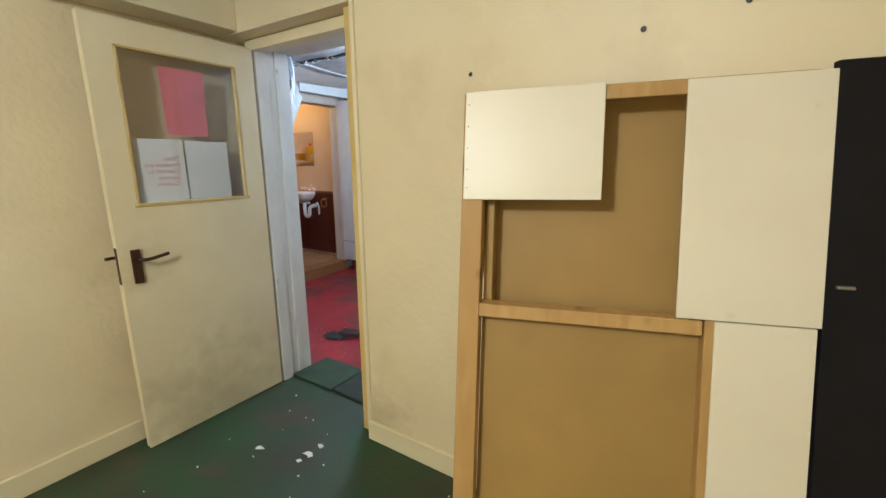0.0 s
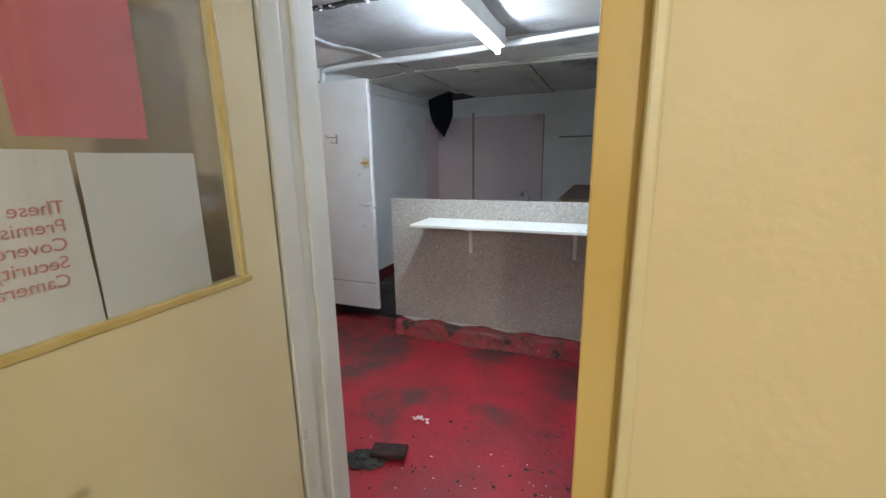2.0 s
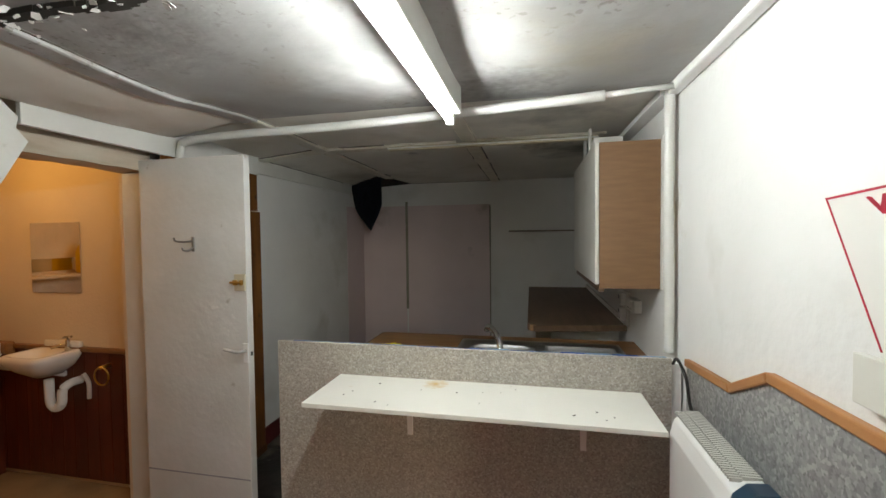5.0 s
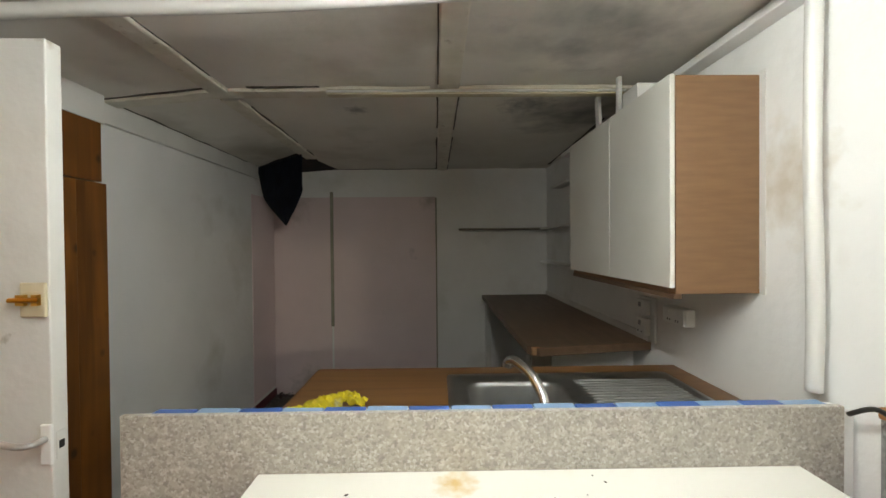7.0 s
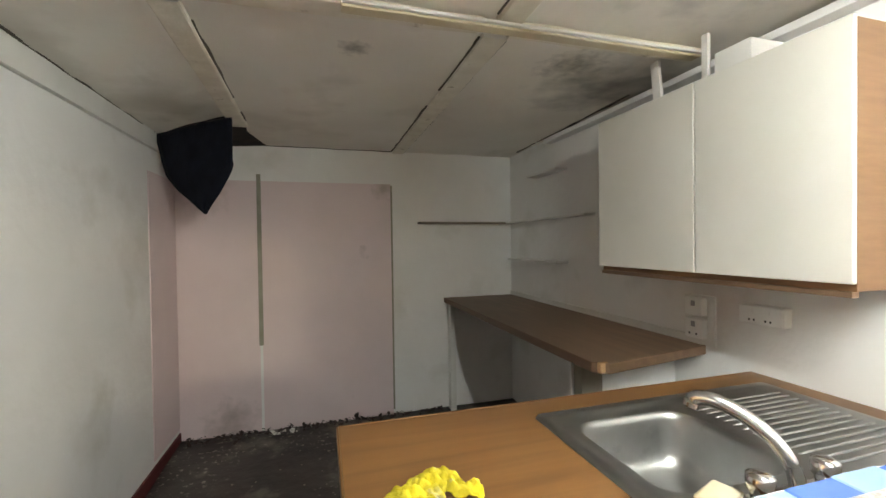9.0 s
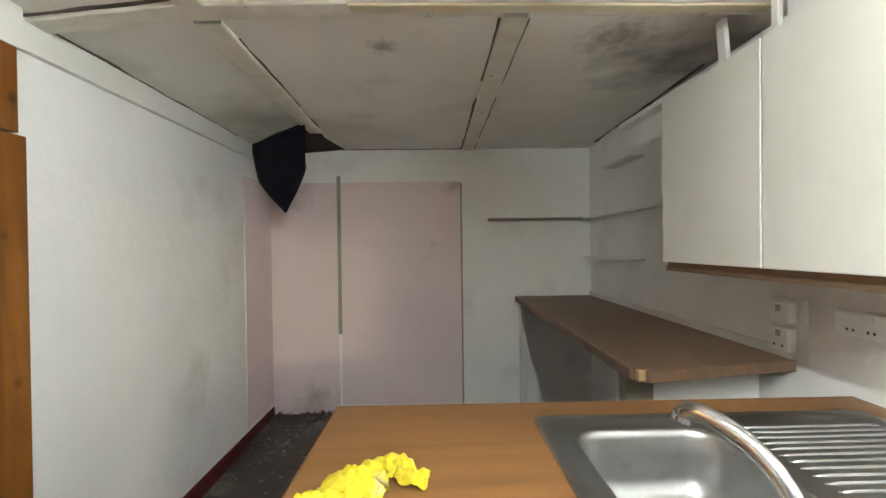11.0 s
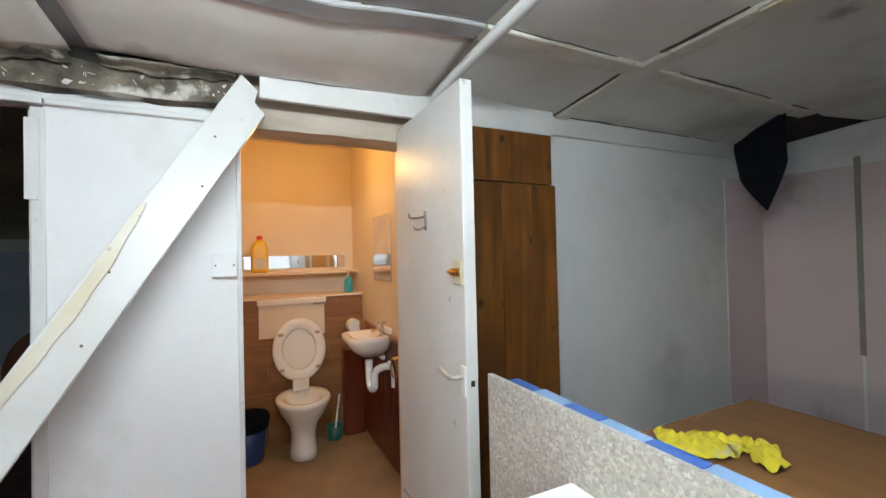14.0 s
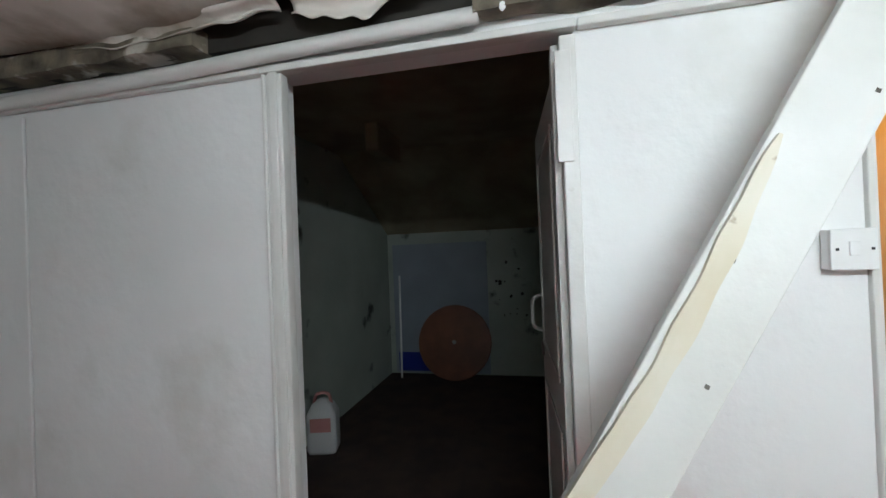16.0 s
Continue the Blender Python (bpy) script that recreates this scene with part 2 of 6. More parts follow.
M["terrazzo"] = speckle("speckled_laminate", ((0.0, (0.32, 0.29, 0.26)), (0.22, (0.41, 0.375, 0.335)), (0.5, (0.46, 0.425, 0.375)), (0.74, (0.51, 0.475, 0.42)), (0.9, (0.58, 0.55, 0.50)), (1.0, (0.66, 0.645, 0.61))), 160.0, 0.42)
M["terrazzo_grey"] = speckle("grey_speckled_laminate", ((0.0, (0.19, 0.19, 0.19)), (0.3, (0.27, 0.27, 0.275)), (0.65, (0.33, 0.33, 0.33)), (0.88, (0.40, 0.40, 0.395)), (1.0, (0.46, 0.46, 0.45))), 110.0, 0.45)
M["wood"] = timber("varnished_pine", (0.30, 0.115, 0.022), (0.105, 0.036, 0.008), (0.03, 0.011, 0.004), 0.35, ring=14)
M["bare_wood"] = timber("bare_softwood", (0.50, 0.32, 0.11), (0.40, 0.235, 0.07), (0.18, 0.09, 0.03), 0.6)
M["worktop"] = timber("oak_laminate_worktop", (0.24, 0.115, 0.04), (0.16, 0.073, 0.025), (0.1, 0.04, 0.01), 0.4, along=0, knots=False, ring=18)
M["dark_worktop"] = timber("dull_brown_worktop", (0.165, 0.10, 0.06), (0.11, 0.064, 0.037), (0.1, 0.04, 0.01), 0.5, along=1, knots=False)
M["red_panel"] = timber("dark_red_wood_boarding", (0.15, 0.03, 0.012), (0.085, 0.016, 0.007), (0.04, 0.01, 0.005), 0.3, knots=False)
M["brown_tile"] = timber("brown_wood_cladding", (0.33, 0.155, 0.055), (0.22, 0.095, 0.032), (0.1, 0.04, 0.01), 0.4, along=1, knots=False)

tube_mat = bpy.data.materials.new("lit_tube")
tube_mat.use_nodes = True
tube_mat.node_tree.nodes["Principled BSDF"].inputs["Emission Color"].default_value = (0.86, 0.94, 1, 1)
tube_mat.node_tree.nodes["Principled BSDF"].inputs["Emission Strength"].default_value = 230
M["tube"] = tube_mat
gl = bpy.data.materials.new("window_glass")
gl.use_nodes = True
gl.node_tree.nodes["Principled BSDF"].inputs["Transmission Weight"].default_value = 1
gl.node_tree.nodes["Principled BSDF"].inputs["Roughness"].default_value = 0.02
gl.node_tree.nodes["Principled BSDF"].inputs["IOR"].default_value = 1.45
M["glass"] = gl
M["mirror"] = material("silvered_mirror", (0.85, 0.85, 0.85), 0.03, 1.0)

M["ceiling_front"] = material("grey_peeling_ceiling_paint", (0.40, 0.40, 0.395), 0.6, rgb2=(0.31, 0.305, 0.295), scale=2.4, bump=0.9, bump_scale=6, spots=(0.30, 0.285, 0.26), spot_scale=2.6, spot_at=0.57, spot_soft=0.14, specks=(0.22, 0.21, 0.19))
M["ceiling_pale"] = material("stained_pale_ceiling_board", (0.70, 0.66, 0.61), 0.6, rgb2=(0.60, 0.55, 0.48), scale=3, bump=0.3, bump_scale=12, spots=(0.40, 0.32, 0.22), spot_scale=3, spot_at=0.60, spot_soft=0.12)
M["grey_plastic"] = material("grey_torn_plastic", (0.46, 0.48, 0.49), 0.3, rgb2=(0.30, 0.31, 0.32), scale=20, bump=0.3, bump_scale=50)
M["ochre_gloss"] = material("ochre_gloss_paint", (0.60, 0.43, 0.14), 0.32, rgb2=(0.66, 0.50, 0.21), scale=2.2, bump=0.1, bump_scale=30, spots=(0.40, 0.27, 0.09), spot_scale=12, spot_at=0.68, spot_soft=0.05)
M["lever_metal"] = material("worn_aluminium", (0.62, 0.62, 0.60), 0.35, 0.7, rgb2=(0.50, 0.50, 0.48), scale=30)
M["cream_strip"] = material("yellowed_cream_paint", (0.60, 0.54, 0.40), 0.5, rgb2=(0.55, 0.47, 0.30), scale=9)
M["shelf_white"] = material("rust_stained_melamine", (0.80, 0.79, 0.74), 0.3, rgb2=(0.76, 0.75, 0.70), scale=3, spots=(0.55, 0.42, 0.24), spot_scale=9, spot_at=0.74, spot_soft=0.05)


def stain(m, centre, radius, rgb, grain=38, most=0.85):
    """A blotch with a ragged rim round one place."""
    nt = m.node_tree
    b = nt.nodes["Principled BSDF"]
    g = nt.nodes.new("ShaderNodeNewGeometry")
    n = nt.nodes.new("ShaderNodeTexNoise")
    n.inputs["Scale"].default_value, n.inputs["Detail"].default_value = grain, 6
    nt.links.new(g.outputs["Position"], n.inputs["Vector"])
    d = nt.nodes.new("ShaderNodeVectorMath")
    d.operation = "DISTANCE"
    d.inputs[1].default_value = centre
    nt.links.new(g.outputs["Position"], d.inputs[0])
    add = nt.nodes.new("ShaderNodeMath")
    add.operation = "MULTIPLY_ADD"
    add.inputs[1].default_value = radius * 1.6
    nt.links.new(n.outputs["Fac"], add.inputs[0])
    nt.links.new(d.outputs["Value"], add.inputs[2])
    mr = nt.nodes.new("ShaderNodeMapRange")
    mr.inputs["From Min"].default_value, mr.inputs["From Max"].default_value, mr.inputs["To Max"].default_value = radius * 1.75, radius * 0.8, most
    nt.links.new(add.outputs[0], mr.inputs["Value"])
    mx = nt.nodes.new("ShaderNodeMix")
    mx.data_type = "RGBA"
    nt.links.new(mr.outputs[0], mx.inputs["Factor"])
    nt.links.new(b.inputs["Base Color"].links[0].from_socket, mx.inputs["A"])
    mx.inputs["B"].default_value = (*rgb, 1)
    nt.links.new(mx.outputs["Result"], b.inputs["Base Color"])


stain(M["shelf_white"], (-2.055, 3.595, 1.022), 0.06, (0.62, 0.38, 0.08))
# mould and damp with shapes of their own
stain(M["ceiling"], (-1.30, 4.95, 2.28), 0.42, (0.13, 0.135, 0.13), 7, 0.8)
stain(M["ceiling"], (-1.62, 4.78, 2.28), 0.16, (0.10, 0.10, 0.10), 24, 0.7)
stain(M["ceiling"], (-2.52, 4.86, 2.28), 0.07, (0.16, 0.16, 0.16), 30, 0.7)
stain(M["ceiling"], (-1.55, 4.02, 2.28), 0.40, (0.20, 0.205, 0.20), 8, 0.7)
stain(M["ceiling"], (-3.35, 5.75, 2.28), 0.30, (0.36, 0.33, 0.26), 8, 0.6)
stain(M["ceiling_front"], (-1.75, 3.55, 2.26), 0.26, (0.12, 0.115, 0.11), 22, 0.75)
stain(M["ceiling_front"], (-1.45, 3.3, 2.26), 0.30, (0.36, 0.32, 0.24), 9, 0.6)
stain(M["ceiling_front"], (-2.75, 2.86, 2.26), 0.28, (0.20, 0.19, 0.18), 10, 0.7)
stain(M["ceiling_front"], (-2.2, 3.35, 2.26), 0.30, (0.60, 0.60, 0.59), 12, 0.6)
for x, y, r in ((-3.45, 1.69, 0.20), (-3.62, 1.3, 0.18), (-3.62, 2.2, 0.20), (-3.60, 0.9, 0.22), (-3.60, 2.75, 0.10), (-3.2, 1.62, 0.10)):
    stain(M["ceiling_pale"], (x, y, 2.2), r, (0.20, 0.14, 0.075), 12, 0.85)
stain(M["white_wall"], (-3.64, 6.05, 1.55), 0.40, (0.58, 0.565, 0.52), 6, 0.6)
stain(M["white_wall"], (-1.05, 3.88, 1.75), 0.20, (0.52, 0.44, 0.33), 16, 0.7)
stain(M["white_wall"], (-1.05, 4.60, 1.25), 0.22, (0.55, 0.47, 0.42), 9, 0.5)
stain(M["yellow_gloss"], (-2.06, 1.15, 0.10), 0.45, (0.40, 0.34, 0.20), 10, 0.6)
stain(M["yellow_gloss"], (-2.06, 0.88, 0.93), 0.16, (0.56, 0.47, 0.28), 20, 0.5)
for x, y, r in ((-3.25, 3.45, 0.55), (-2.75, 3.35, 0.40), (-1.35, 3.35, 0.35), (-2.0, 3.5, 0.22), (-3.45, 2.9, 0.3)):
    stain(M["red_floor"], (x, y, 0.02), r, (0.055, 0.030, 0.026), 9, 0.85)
stain(M["yellow_wall"], (-1.15, 1.46, 0.12), 0.25, (0.45, 0.37, 0.22), 14, 0.6)
stain(M["pink_wall"], (-3.45, 6.59, 1.95), 0.22, (0.42, 0.33, 0.31), 14, 0.7)
stain(M["pink_wall"], (-3.3, 6.59, 0.25), 0.20, (0.30, 0.25, 0.24), 14, 0.7)
stain(M["pink_wall"], (-2.16, 6.59, 2.0), 0.12, (0.36, 0.31, 0.28), 18, 0.7)
M["hole_brown"] = material("dark_roof_void", (0.045, 0.028, 0.022), 0.9, rgb2=(0.015, 0.011, 0.010), scale=9)
M["pale_filler"] = material("yellowed_filler_strip", (0.67, 0.63, 0.52), 0.5, rgb2=(0.62, 0.55, 0.40), scale=5, spots=(0.30, 0.22, 0.12), spot_scale=14, spot_at=0.64, spot_soft=0.06)
M["bead"] = material("ochre_glazing_bead", (0.62, 0.49, 0.22), 0.4, rgb2=(0.50, 0.36, 0.12), scale=9)
M["faded_red"] = material("faded_red_print", (0.66, 0.30, 0.28), 0.7)
M["green_mat"] = material("green_rubber_mat", (0.030, 0.060, 0.022), 0.7, rgb2=(0.020, 0.036, 0.016), scale=8, bump=0.4, bump_scale=150)
M["grey_mat"] = material("grey_green_rubber_mat", (0.022, 0.030, 0.020), 0.7, rgb2=(0.014, 0.018, 0.014), scale=8, bump=0.4, bump_scale=150)
M["cream_board"] = material("cream_melamine", (0.78, 0.72, 0.58), 0.4, rgb2=(0.74, 0.67, 0.53), scale=3, spots=(0.62, 0.54, 0.38), spot_scale=7, spot_at=0.72)
M["buffer"] = material("beige_rubber", (0.42, 0.30, 0.20), 0.6)
M["pale_chip"] = material("bare_chipboard", (0.36, 0.22, 0.11), 0.7, rgb2=(0.26, 0.15, 0.07), scale=40)
M["kerb"] = material("chipped_red_painted_concrete", (0.34, 0.035, 0.045), 0.6, rgb2=(0.20, 0.055, 0.05), scale=9, bump=0.9, bump_scale=22, spots=(0.05, 0.032, 0.028), spot_scale=7, spot_at=0.54, spot_soft=0.06, specks=(0.3, 0.27, 0.25))
M["rubble"] = material("damp_brown_rubble", (0.07, 0.045, 0.038), 0.7, rgb2=(0.03, 0.02, 0.018), scale=30, bump=0.6, bump_scale=60)
M["batten"] = material("aged_cream_gloss_paint", (0.80, 0.765, 0.67), 0.4, rgb2=(0.70, 0.66, 0.56), scale=12, bump=0.3, bump_scale=30, spots=(0.42, 0.37, 0.28), spot_scale=16, spot_at=0.64)
M["rust"] = material("grimy_rotten_timber", (0.24, 0.20, 0.145), 0.8, rgb2=(0.05, 0.042, 0.03), scale=9, bump=0.8, bump_scale=25, spots=(0.55, 0.53, 0.46), spot_scale=8, spot_at=0.56)
M["grey_wood"] = material("grey_weathered_board", (0.26, 0.24, 0.20), 0.7, rgb2=(0.2, 0.18, 0.15), scale=8)
M["soap"] = material("blue_green_soap", (0.05, 0.35, 0.38), 0.2)
M["blue_board"] = material("pale_blue_grey_board", (0.32, 0.36, 0.42), 0.6, rgb2=(0.28, 0.32, 0.37), scale=3)
M["royal_blue"] = material("royal_blue_print", (0.01, 0.03, 0.30), 0.5)
M["clump"] = material("grey_fluff", (0.05, 0.045, 0.038), 0.95, rgb2=(0.025, 0.022, 0.02), scale=30, bump=0.8, bump_scale=60)
M["slab"] = material("stained_concrete", (0.20, 0.13, 0.12), 0.8, rgb2=(0.11, 0.06, 0.055), scale=9, bump=0.5, bump_scale=40)
M["gap_dirt"] = material("brown_dirt", (0.07, 0.06, 0.05), 0.9, rgb2=(0.13, 0.12, 0.10), scale=14)
M["grille_grey"] = material("pale_grey_plastic", (0.58, 0.58, 0.55), 0.4)
M["char"] = material("charred_brown", (0.060, 0.020, 0.018), 0.8, rgb2=(0.016, 0.009, 0.008), scale=14, bump=0.6, bump_scale=40)

# ---- builders


def bm_box(bm, x0, x1, y0, y1, z0, z1, mi=0):
    vs = [bm.verts.new(p) for p in ((x0, y0, z0), (x1, y0, z0), (x1, y1, z0), (x0, y1, z0), (x0, y0, z1), (x1, y0, z1), (x1, y1, z1), (x0, y1, z1))]
    for f in ((0, 3, 2, 1), (4, 5, 6, 7), (0, 1, 5, 4), (1, 2, 6, 5), (2, 3, 7, 6), (3, 0, 4, 7)):
        bm.faces.new([vs[i] for i in f]).material_index = mi
    return vs


def boxes(*bb):
    bm = bmesh.new()
    for b in bb:
        bm_box(bm, *b)
    return bm


def bevelled(bm, w=0.004, seg=2):
    bmesh.ops.bevel(bm, geom=list(bm.edges), offset=w, segments=seg, affect="EDGES", profile=0.5)
    return bm


def mesh_of(name, bm, mats, smooth=False):
    me = bpy.data.meshes.new(name)
    bmesh.ops.recalc_face_normals(bm, faces=bm.faces)
    bm.to_mesh(me)
    bm.free()
    for m in mats if isinstance(mats, (list, tuple)) else [mats]:
        me.materials.append(m)
    if smooth:
        for p in me.polygons:
            p.use_smooth = True
    return me


def structure(name, bm, mats, label="", category="", smooth=False):
    ob = new(name, mesh_of(name, bm, mats, smooth))
    return tagged(ob, label, category, kind="structure")


def thing(name, label, category, m=None, group=""):
    ob = new(name)
    ob.empty_display_size = 0.1
    if m is not None:
        ob.matrix_world = m
    return tagged(ob, label, category, group)


def solid(name, bm, mats, label, category, m=None, smooth=False, group=""):
    ob = new(name, mesh_of(name, bm, mats, smooth))
    if m is not None:
        ob.matrix_world = m
    return tagged(ob, label, category, group)


def part(name, bm, mat, parent, label="", smooth=False):
    ob = new(name, mesh_of(name, bm, mat, smooth))
    ob.parent = parent
    if label:
        tagged(ob, label)
    return ob


def tube_bm(points, r, seg=10, caps=True, radii=None):
    bm = bmesh.new()
    pts = [Vector(p) for p in points]
    rings = []
    for i, p in enumerate(pts):
        d = (pts[min(i + 1, len(pts) - 1)] - pts[max(i - 1, 0)]).normalized()
        ref = Vector((0, 0, 1)) if abs(d.z) < 0.9 else Vector((1, 0, 0))
        u = d.cross(ref).normalized()
        v = d.cross(u)
        rr = radii[i] if radii else r
        rings.append([bm.verts.new(p + (u * math.cos(a) + v * math.sin(a)) * rr) for a in [2 * math.pi * k / seg for k in range(seg)]])
    for a, b in zip(rings, rings[1:]):
        for k in range(seg):
            bm.faces.new((a[k], a[(k + 1) % seg], b[(k + 1) % seg], b[k]))
    if caps:
        bm.faces.new(rings[0])
        bm.faces.new(rings[-1])
    return bm


def smooth_path(points, n=8):
    pts = [Vector(p) for p in points]
    out = []
    for i in range(len(pts) - 1):
        p0, p1, p2, p3 = pts[max(i - 1, 0)], pts[i], pts[i + 1], pts[min(i + 2, len(pts) - 1)]
        for k in range(n):
            t = k / n
            out.append(0.5 * ((2 * p1) + (p2 - p0) * t + (2 * p0 - 5 * p1 + 4 * p2 - p3) * t * t + (3 * p1 - p0 - 3 * p2 + p3) * t ** 3))
    out.append(pts[-1])
    return out


def lathe_bm(profile, seg=32, cap=True):
    bm = bmesh.new()
    rings = [[bm.verts.new((r * math.cos(2 * math.pi * k / seg), r * math.sin(2 * math.pi * k / seg), z)) for k in range(seg)] for r, z in profile]
    for a, b in zip(rings, rings[1:]):
        for k in range(seg):
            bm.faces.new((a[k], a[(k + 1) % seg], b[(k + 1) % seg], b[k]))
    if cap:
        bm.faces.new(rings[0])
        bm.faces.new(rings[-1])
    return bm


def loft_bm(sections):
    bm = bmesh.new()
    rings = [[bm.verts.new(p) for p in s] for s in sections]
    n = len(rings[0])
    for a, b in zip(rings, rings[1:]):
        for k in range(n):
            bm.faces.new((a[k], a[(k + 1) % n], b[(k + 1) % n], b[k]))
    bm.faces.new(rings[0])
    bm.faces.new(rings[-1])
    return bm


def prism_bm(outline, axis, a, b):
    """An outline in the two other axes, drawn out along axis from a to b."""
    def p(u, v, w):
        return {"x": (w, u, v), "y": (u, w, v), "z": (u, v, w)}[axis]
    return loft_bm([[p(u, v, a) for u, v in outline], [p(u, v, b) for u, v in outline]])


def text_bm(words, size, align="CENTER"):
    cu = bpy.data.curves.new("t", "FONT")
    cu.body, cu.size, cu.align_x, cu.extrude = words, size, align, 0.0004
    ob = bpy.data.objects.new("t", cu)
    scene.collection.objects.link(ob)
    bpy.context.view_layer.update()
    me = bpy.data.meshes.new_from_object(ob.evaluated_get(bpy.context.evaluated_depsgraph_get()))
    bm = bmesh.new()
    bm.from_mesh(me)
    bpy.data.objects.remove(ob)
    return bm


def moved(bm, m):
    bmesh.ops.transform(bm, matrix=m, verts=bm.verts)
    return bm


def joined(*bms):
    out = bmesh.new()
    for b in bms:
        me = bpy.data.meshes.new("tmp")
        b.to_mesh(me)
        b.free()
        out.from_mesh(me)
        bpy.data.meshes.remove(me)
    return out


def floor_z(y):
    return max(0.0, 0.038 * (y - 2.4))


# ---- the structure
FRONT, BACK, RIGHT, LEFT = 1.87, 6.59, -1.05, -3.73

# red floor, rising a little to the back
def floor_sheet(x0, x1, y0, y1, zf, nx, ny, thick=0.1, rough=0.004):
    bm = bmesh.new()
    g = [[bm.verts.new((x0 + (x1 - x0) * i / nx, y0 + (y1 - y0) * j / ny, zf(y0 + (y1 - y0) * j / ny) + rough * noise.noise((i * 0.4, j * 0.4, 3.1)))) for j in range(ny + 1)] for i in range(nx + 1)]
    for i in range(nx):
        for j in range(ny):
            bm.faces.new((g[i][j], g[i + 1][j], g[i + 1][j + 1], g[i][j + 1]))
    bm_box(bm, x0, x1, y0, y1, -thick - 0.1, -0.06)
    return bm


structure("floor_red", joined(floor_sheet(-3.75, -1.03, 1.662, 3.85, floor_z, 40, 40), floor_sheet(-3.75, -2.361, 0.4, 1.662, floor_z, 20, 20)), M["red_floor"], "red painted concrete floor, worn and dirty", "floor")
structure("floor_back", floor_sheet(-3.75, -1.03, 3.85, 6.62, floor_z, 30, 30), M["dark_floor"], "black grimy concrete floor behind the counter", "floor")
structure("floor_green", boxes((-2.3, 1.9, -2.4, 1.66, -0.2, 0.0)), M["green_floor"], "worn dark green painted floor", "floor")

# right wall and back wall
structure("wall_east", boxes((RIGHT, RIGHT + 0.15, 1.62, BACK + 0.1, -0.1, 2.5)), M["white_wall"], "rough white painted wall with scuffs", "wall")
structure("wall_north", boxes((-3.9, RIGHT + 0.15, BACK, BACK + 0.12, -0.1, 2.5)), M["white_wall"], "white painted back wall", "wall")
structure("wall_north_board", boxes((-3.66, -3.10, BACK - 0.008, BACK - 0.001, 0.14, 2.02), (-3.08, -2.11, BACK - 0.010, BACK - 0.001, 0.14, 2.02)), M["pink_wall"], "dull pink painted wall boards", "wall")
# west wall of the kitchen end
structure("wall_west_kitchen", boxes((-3.85, -3.64, 4.53, BACK, -0.1, 2.5)), M["white_wall"], "white painted wall beside the wooden door", "wall")
# west wall with the store opening and the toilet opening
structure("wall_west", boxes((-3.85, LEFT, 0.3, 1.56, -0.1, 2.5), (-3.85, LEFT, 1.56, 2.42, 2.066, 2.5), (-3.85, LEFT, 2.42, 3.02, -0.1, 2.5), (-3.85, LEFT, 3.02, 3.759, 2.04, 2.5), (-3.85, LEFT, 3.759, 4.53, -0.1, 2.5)), M["white_wall"], "white painted partition wall", "wall")
# wall between the two rooms
structure("wall_south", boxes((-2.36, -2.14, 1.64, 1.80, -0.1, 2.5), (-2.13, -1.225, 1.64, FRONT - 0.01, 2.06, 2.5), (-1.225, RIGHT + 0.15, 1.64, FRONT - 0.01, -0.1, 2.5)), M["white_wall"], "white painted wall round the doorway", "wall")
structure("wall_south_cream", boxes((-1.19, 1.9, 1.46, 1.639, -0.1, 2.5), (-2.30, -1.19, 1.46, 1.639, 2.052, 2.5)), M["yellow_wall"], "cream painted rough plaster wall", "wall")
structure("wall_store_west", boxes((-2.36, -2.2, -2.4, 1.639, -0.1, 2.5)), M["yellow_wall"], "cream painted side wall", "wall")
structure("wall_alcove_south", boxes((-3.85, -2.36, 0.25, 0.4, -0.1, 2.5)), M["white_wall"], "white painted end wall", "wall")
structure("wall_alcove_east", boxes((-2.42, -2.361, 0.4, 1.80, -0.1, 2.5)), M["white_wall"], "white painted wall", "wall")
structure("wall_store_south", boxes((-2.36, 1.9, -2.5, -2.4, -0.1, 2.5)), M["yellow_wall"], "cream painted wall", "wall")
structure("wall_store_east", boxes((1.9, 2.0, -2.5, 1.64, -0.1, 2.5)), M["yellow_wall"], "cream painted wall", "wall")
structure("ceiling_store", boxes((-2.36, 2.0, -2.5, 1.64, 2.45, 2.55)), M["yellow_wall"], "cream painted ceiling", "ceiling")
# ceiling of the red room
def ceiling_z(x, y):
    sag = 0.0
    if y < 3.8:
        sag = -0.05 * (0.5 + 0.5 * noise.noise((x * 1.4, y * 1.4, 0.3))) * min(1, (3.8 - y) * 2)
    elif x < -3.15:
        sag = -0.04 * min(1.0, (-3.15 - x) / 0.45) * min(1, (y - 3.8) * 2)
    elif y > 4.66:
        # boards between the battens belly down a little
        u = (x + 3.05) / 0.97 if x < -2.08 else (x + 2.0) / 0.95
        sag = -0.016 * max(0.0, math.sin(math.pi * max(0, min(1, u)))) * math.sin(math.pi * min(1, (y - 4.66) / 1.92))
    return 2.285 + sag + 0.006 * noise.noise((x * 5, y * 5, 2))


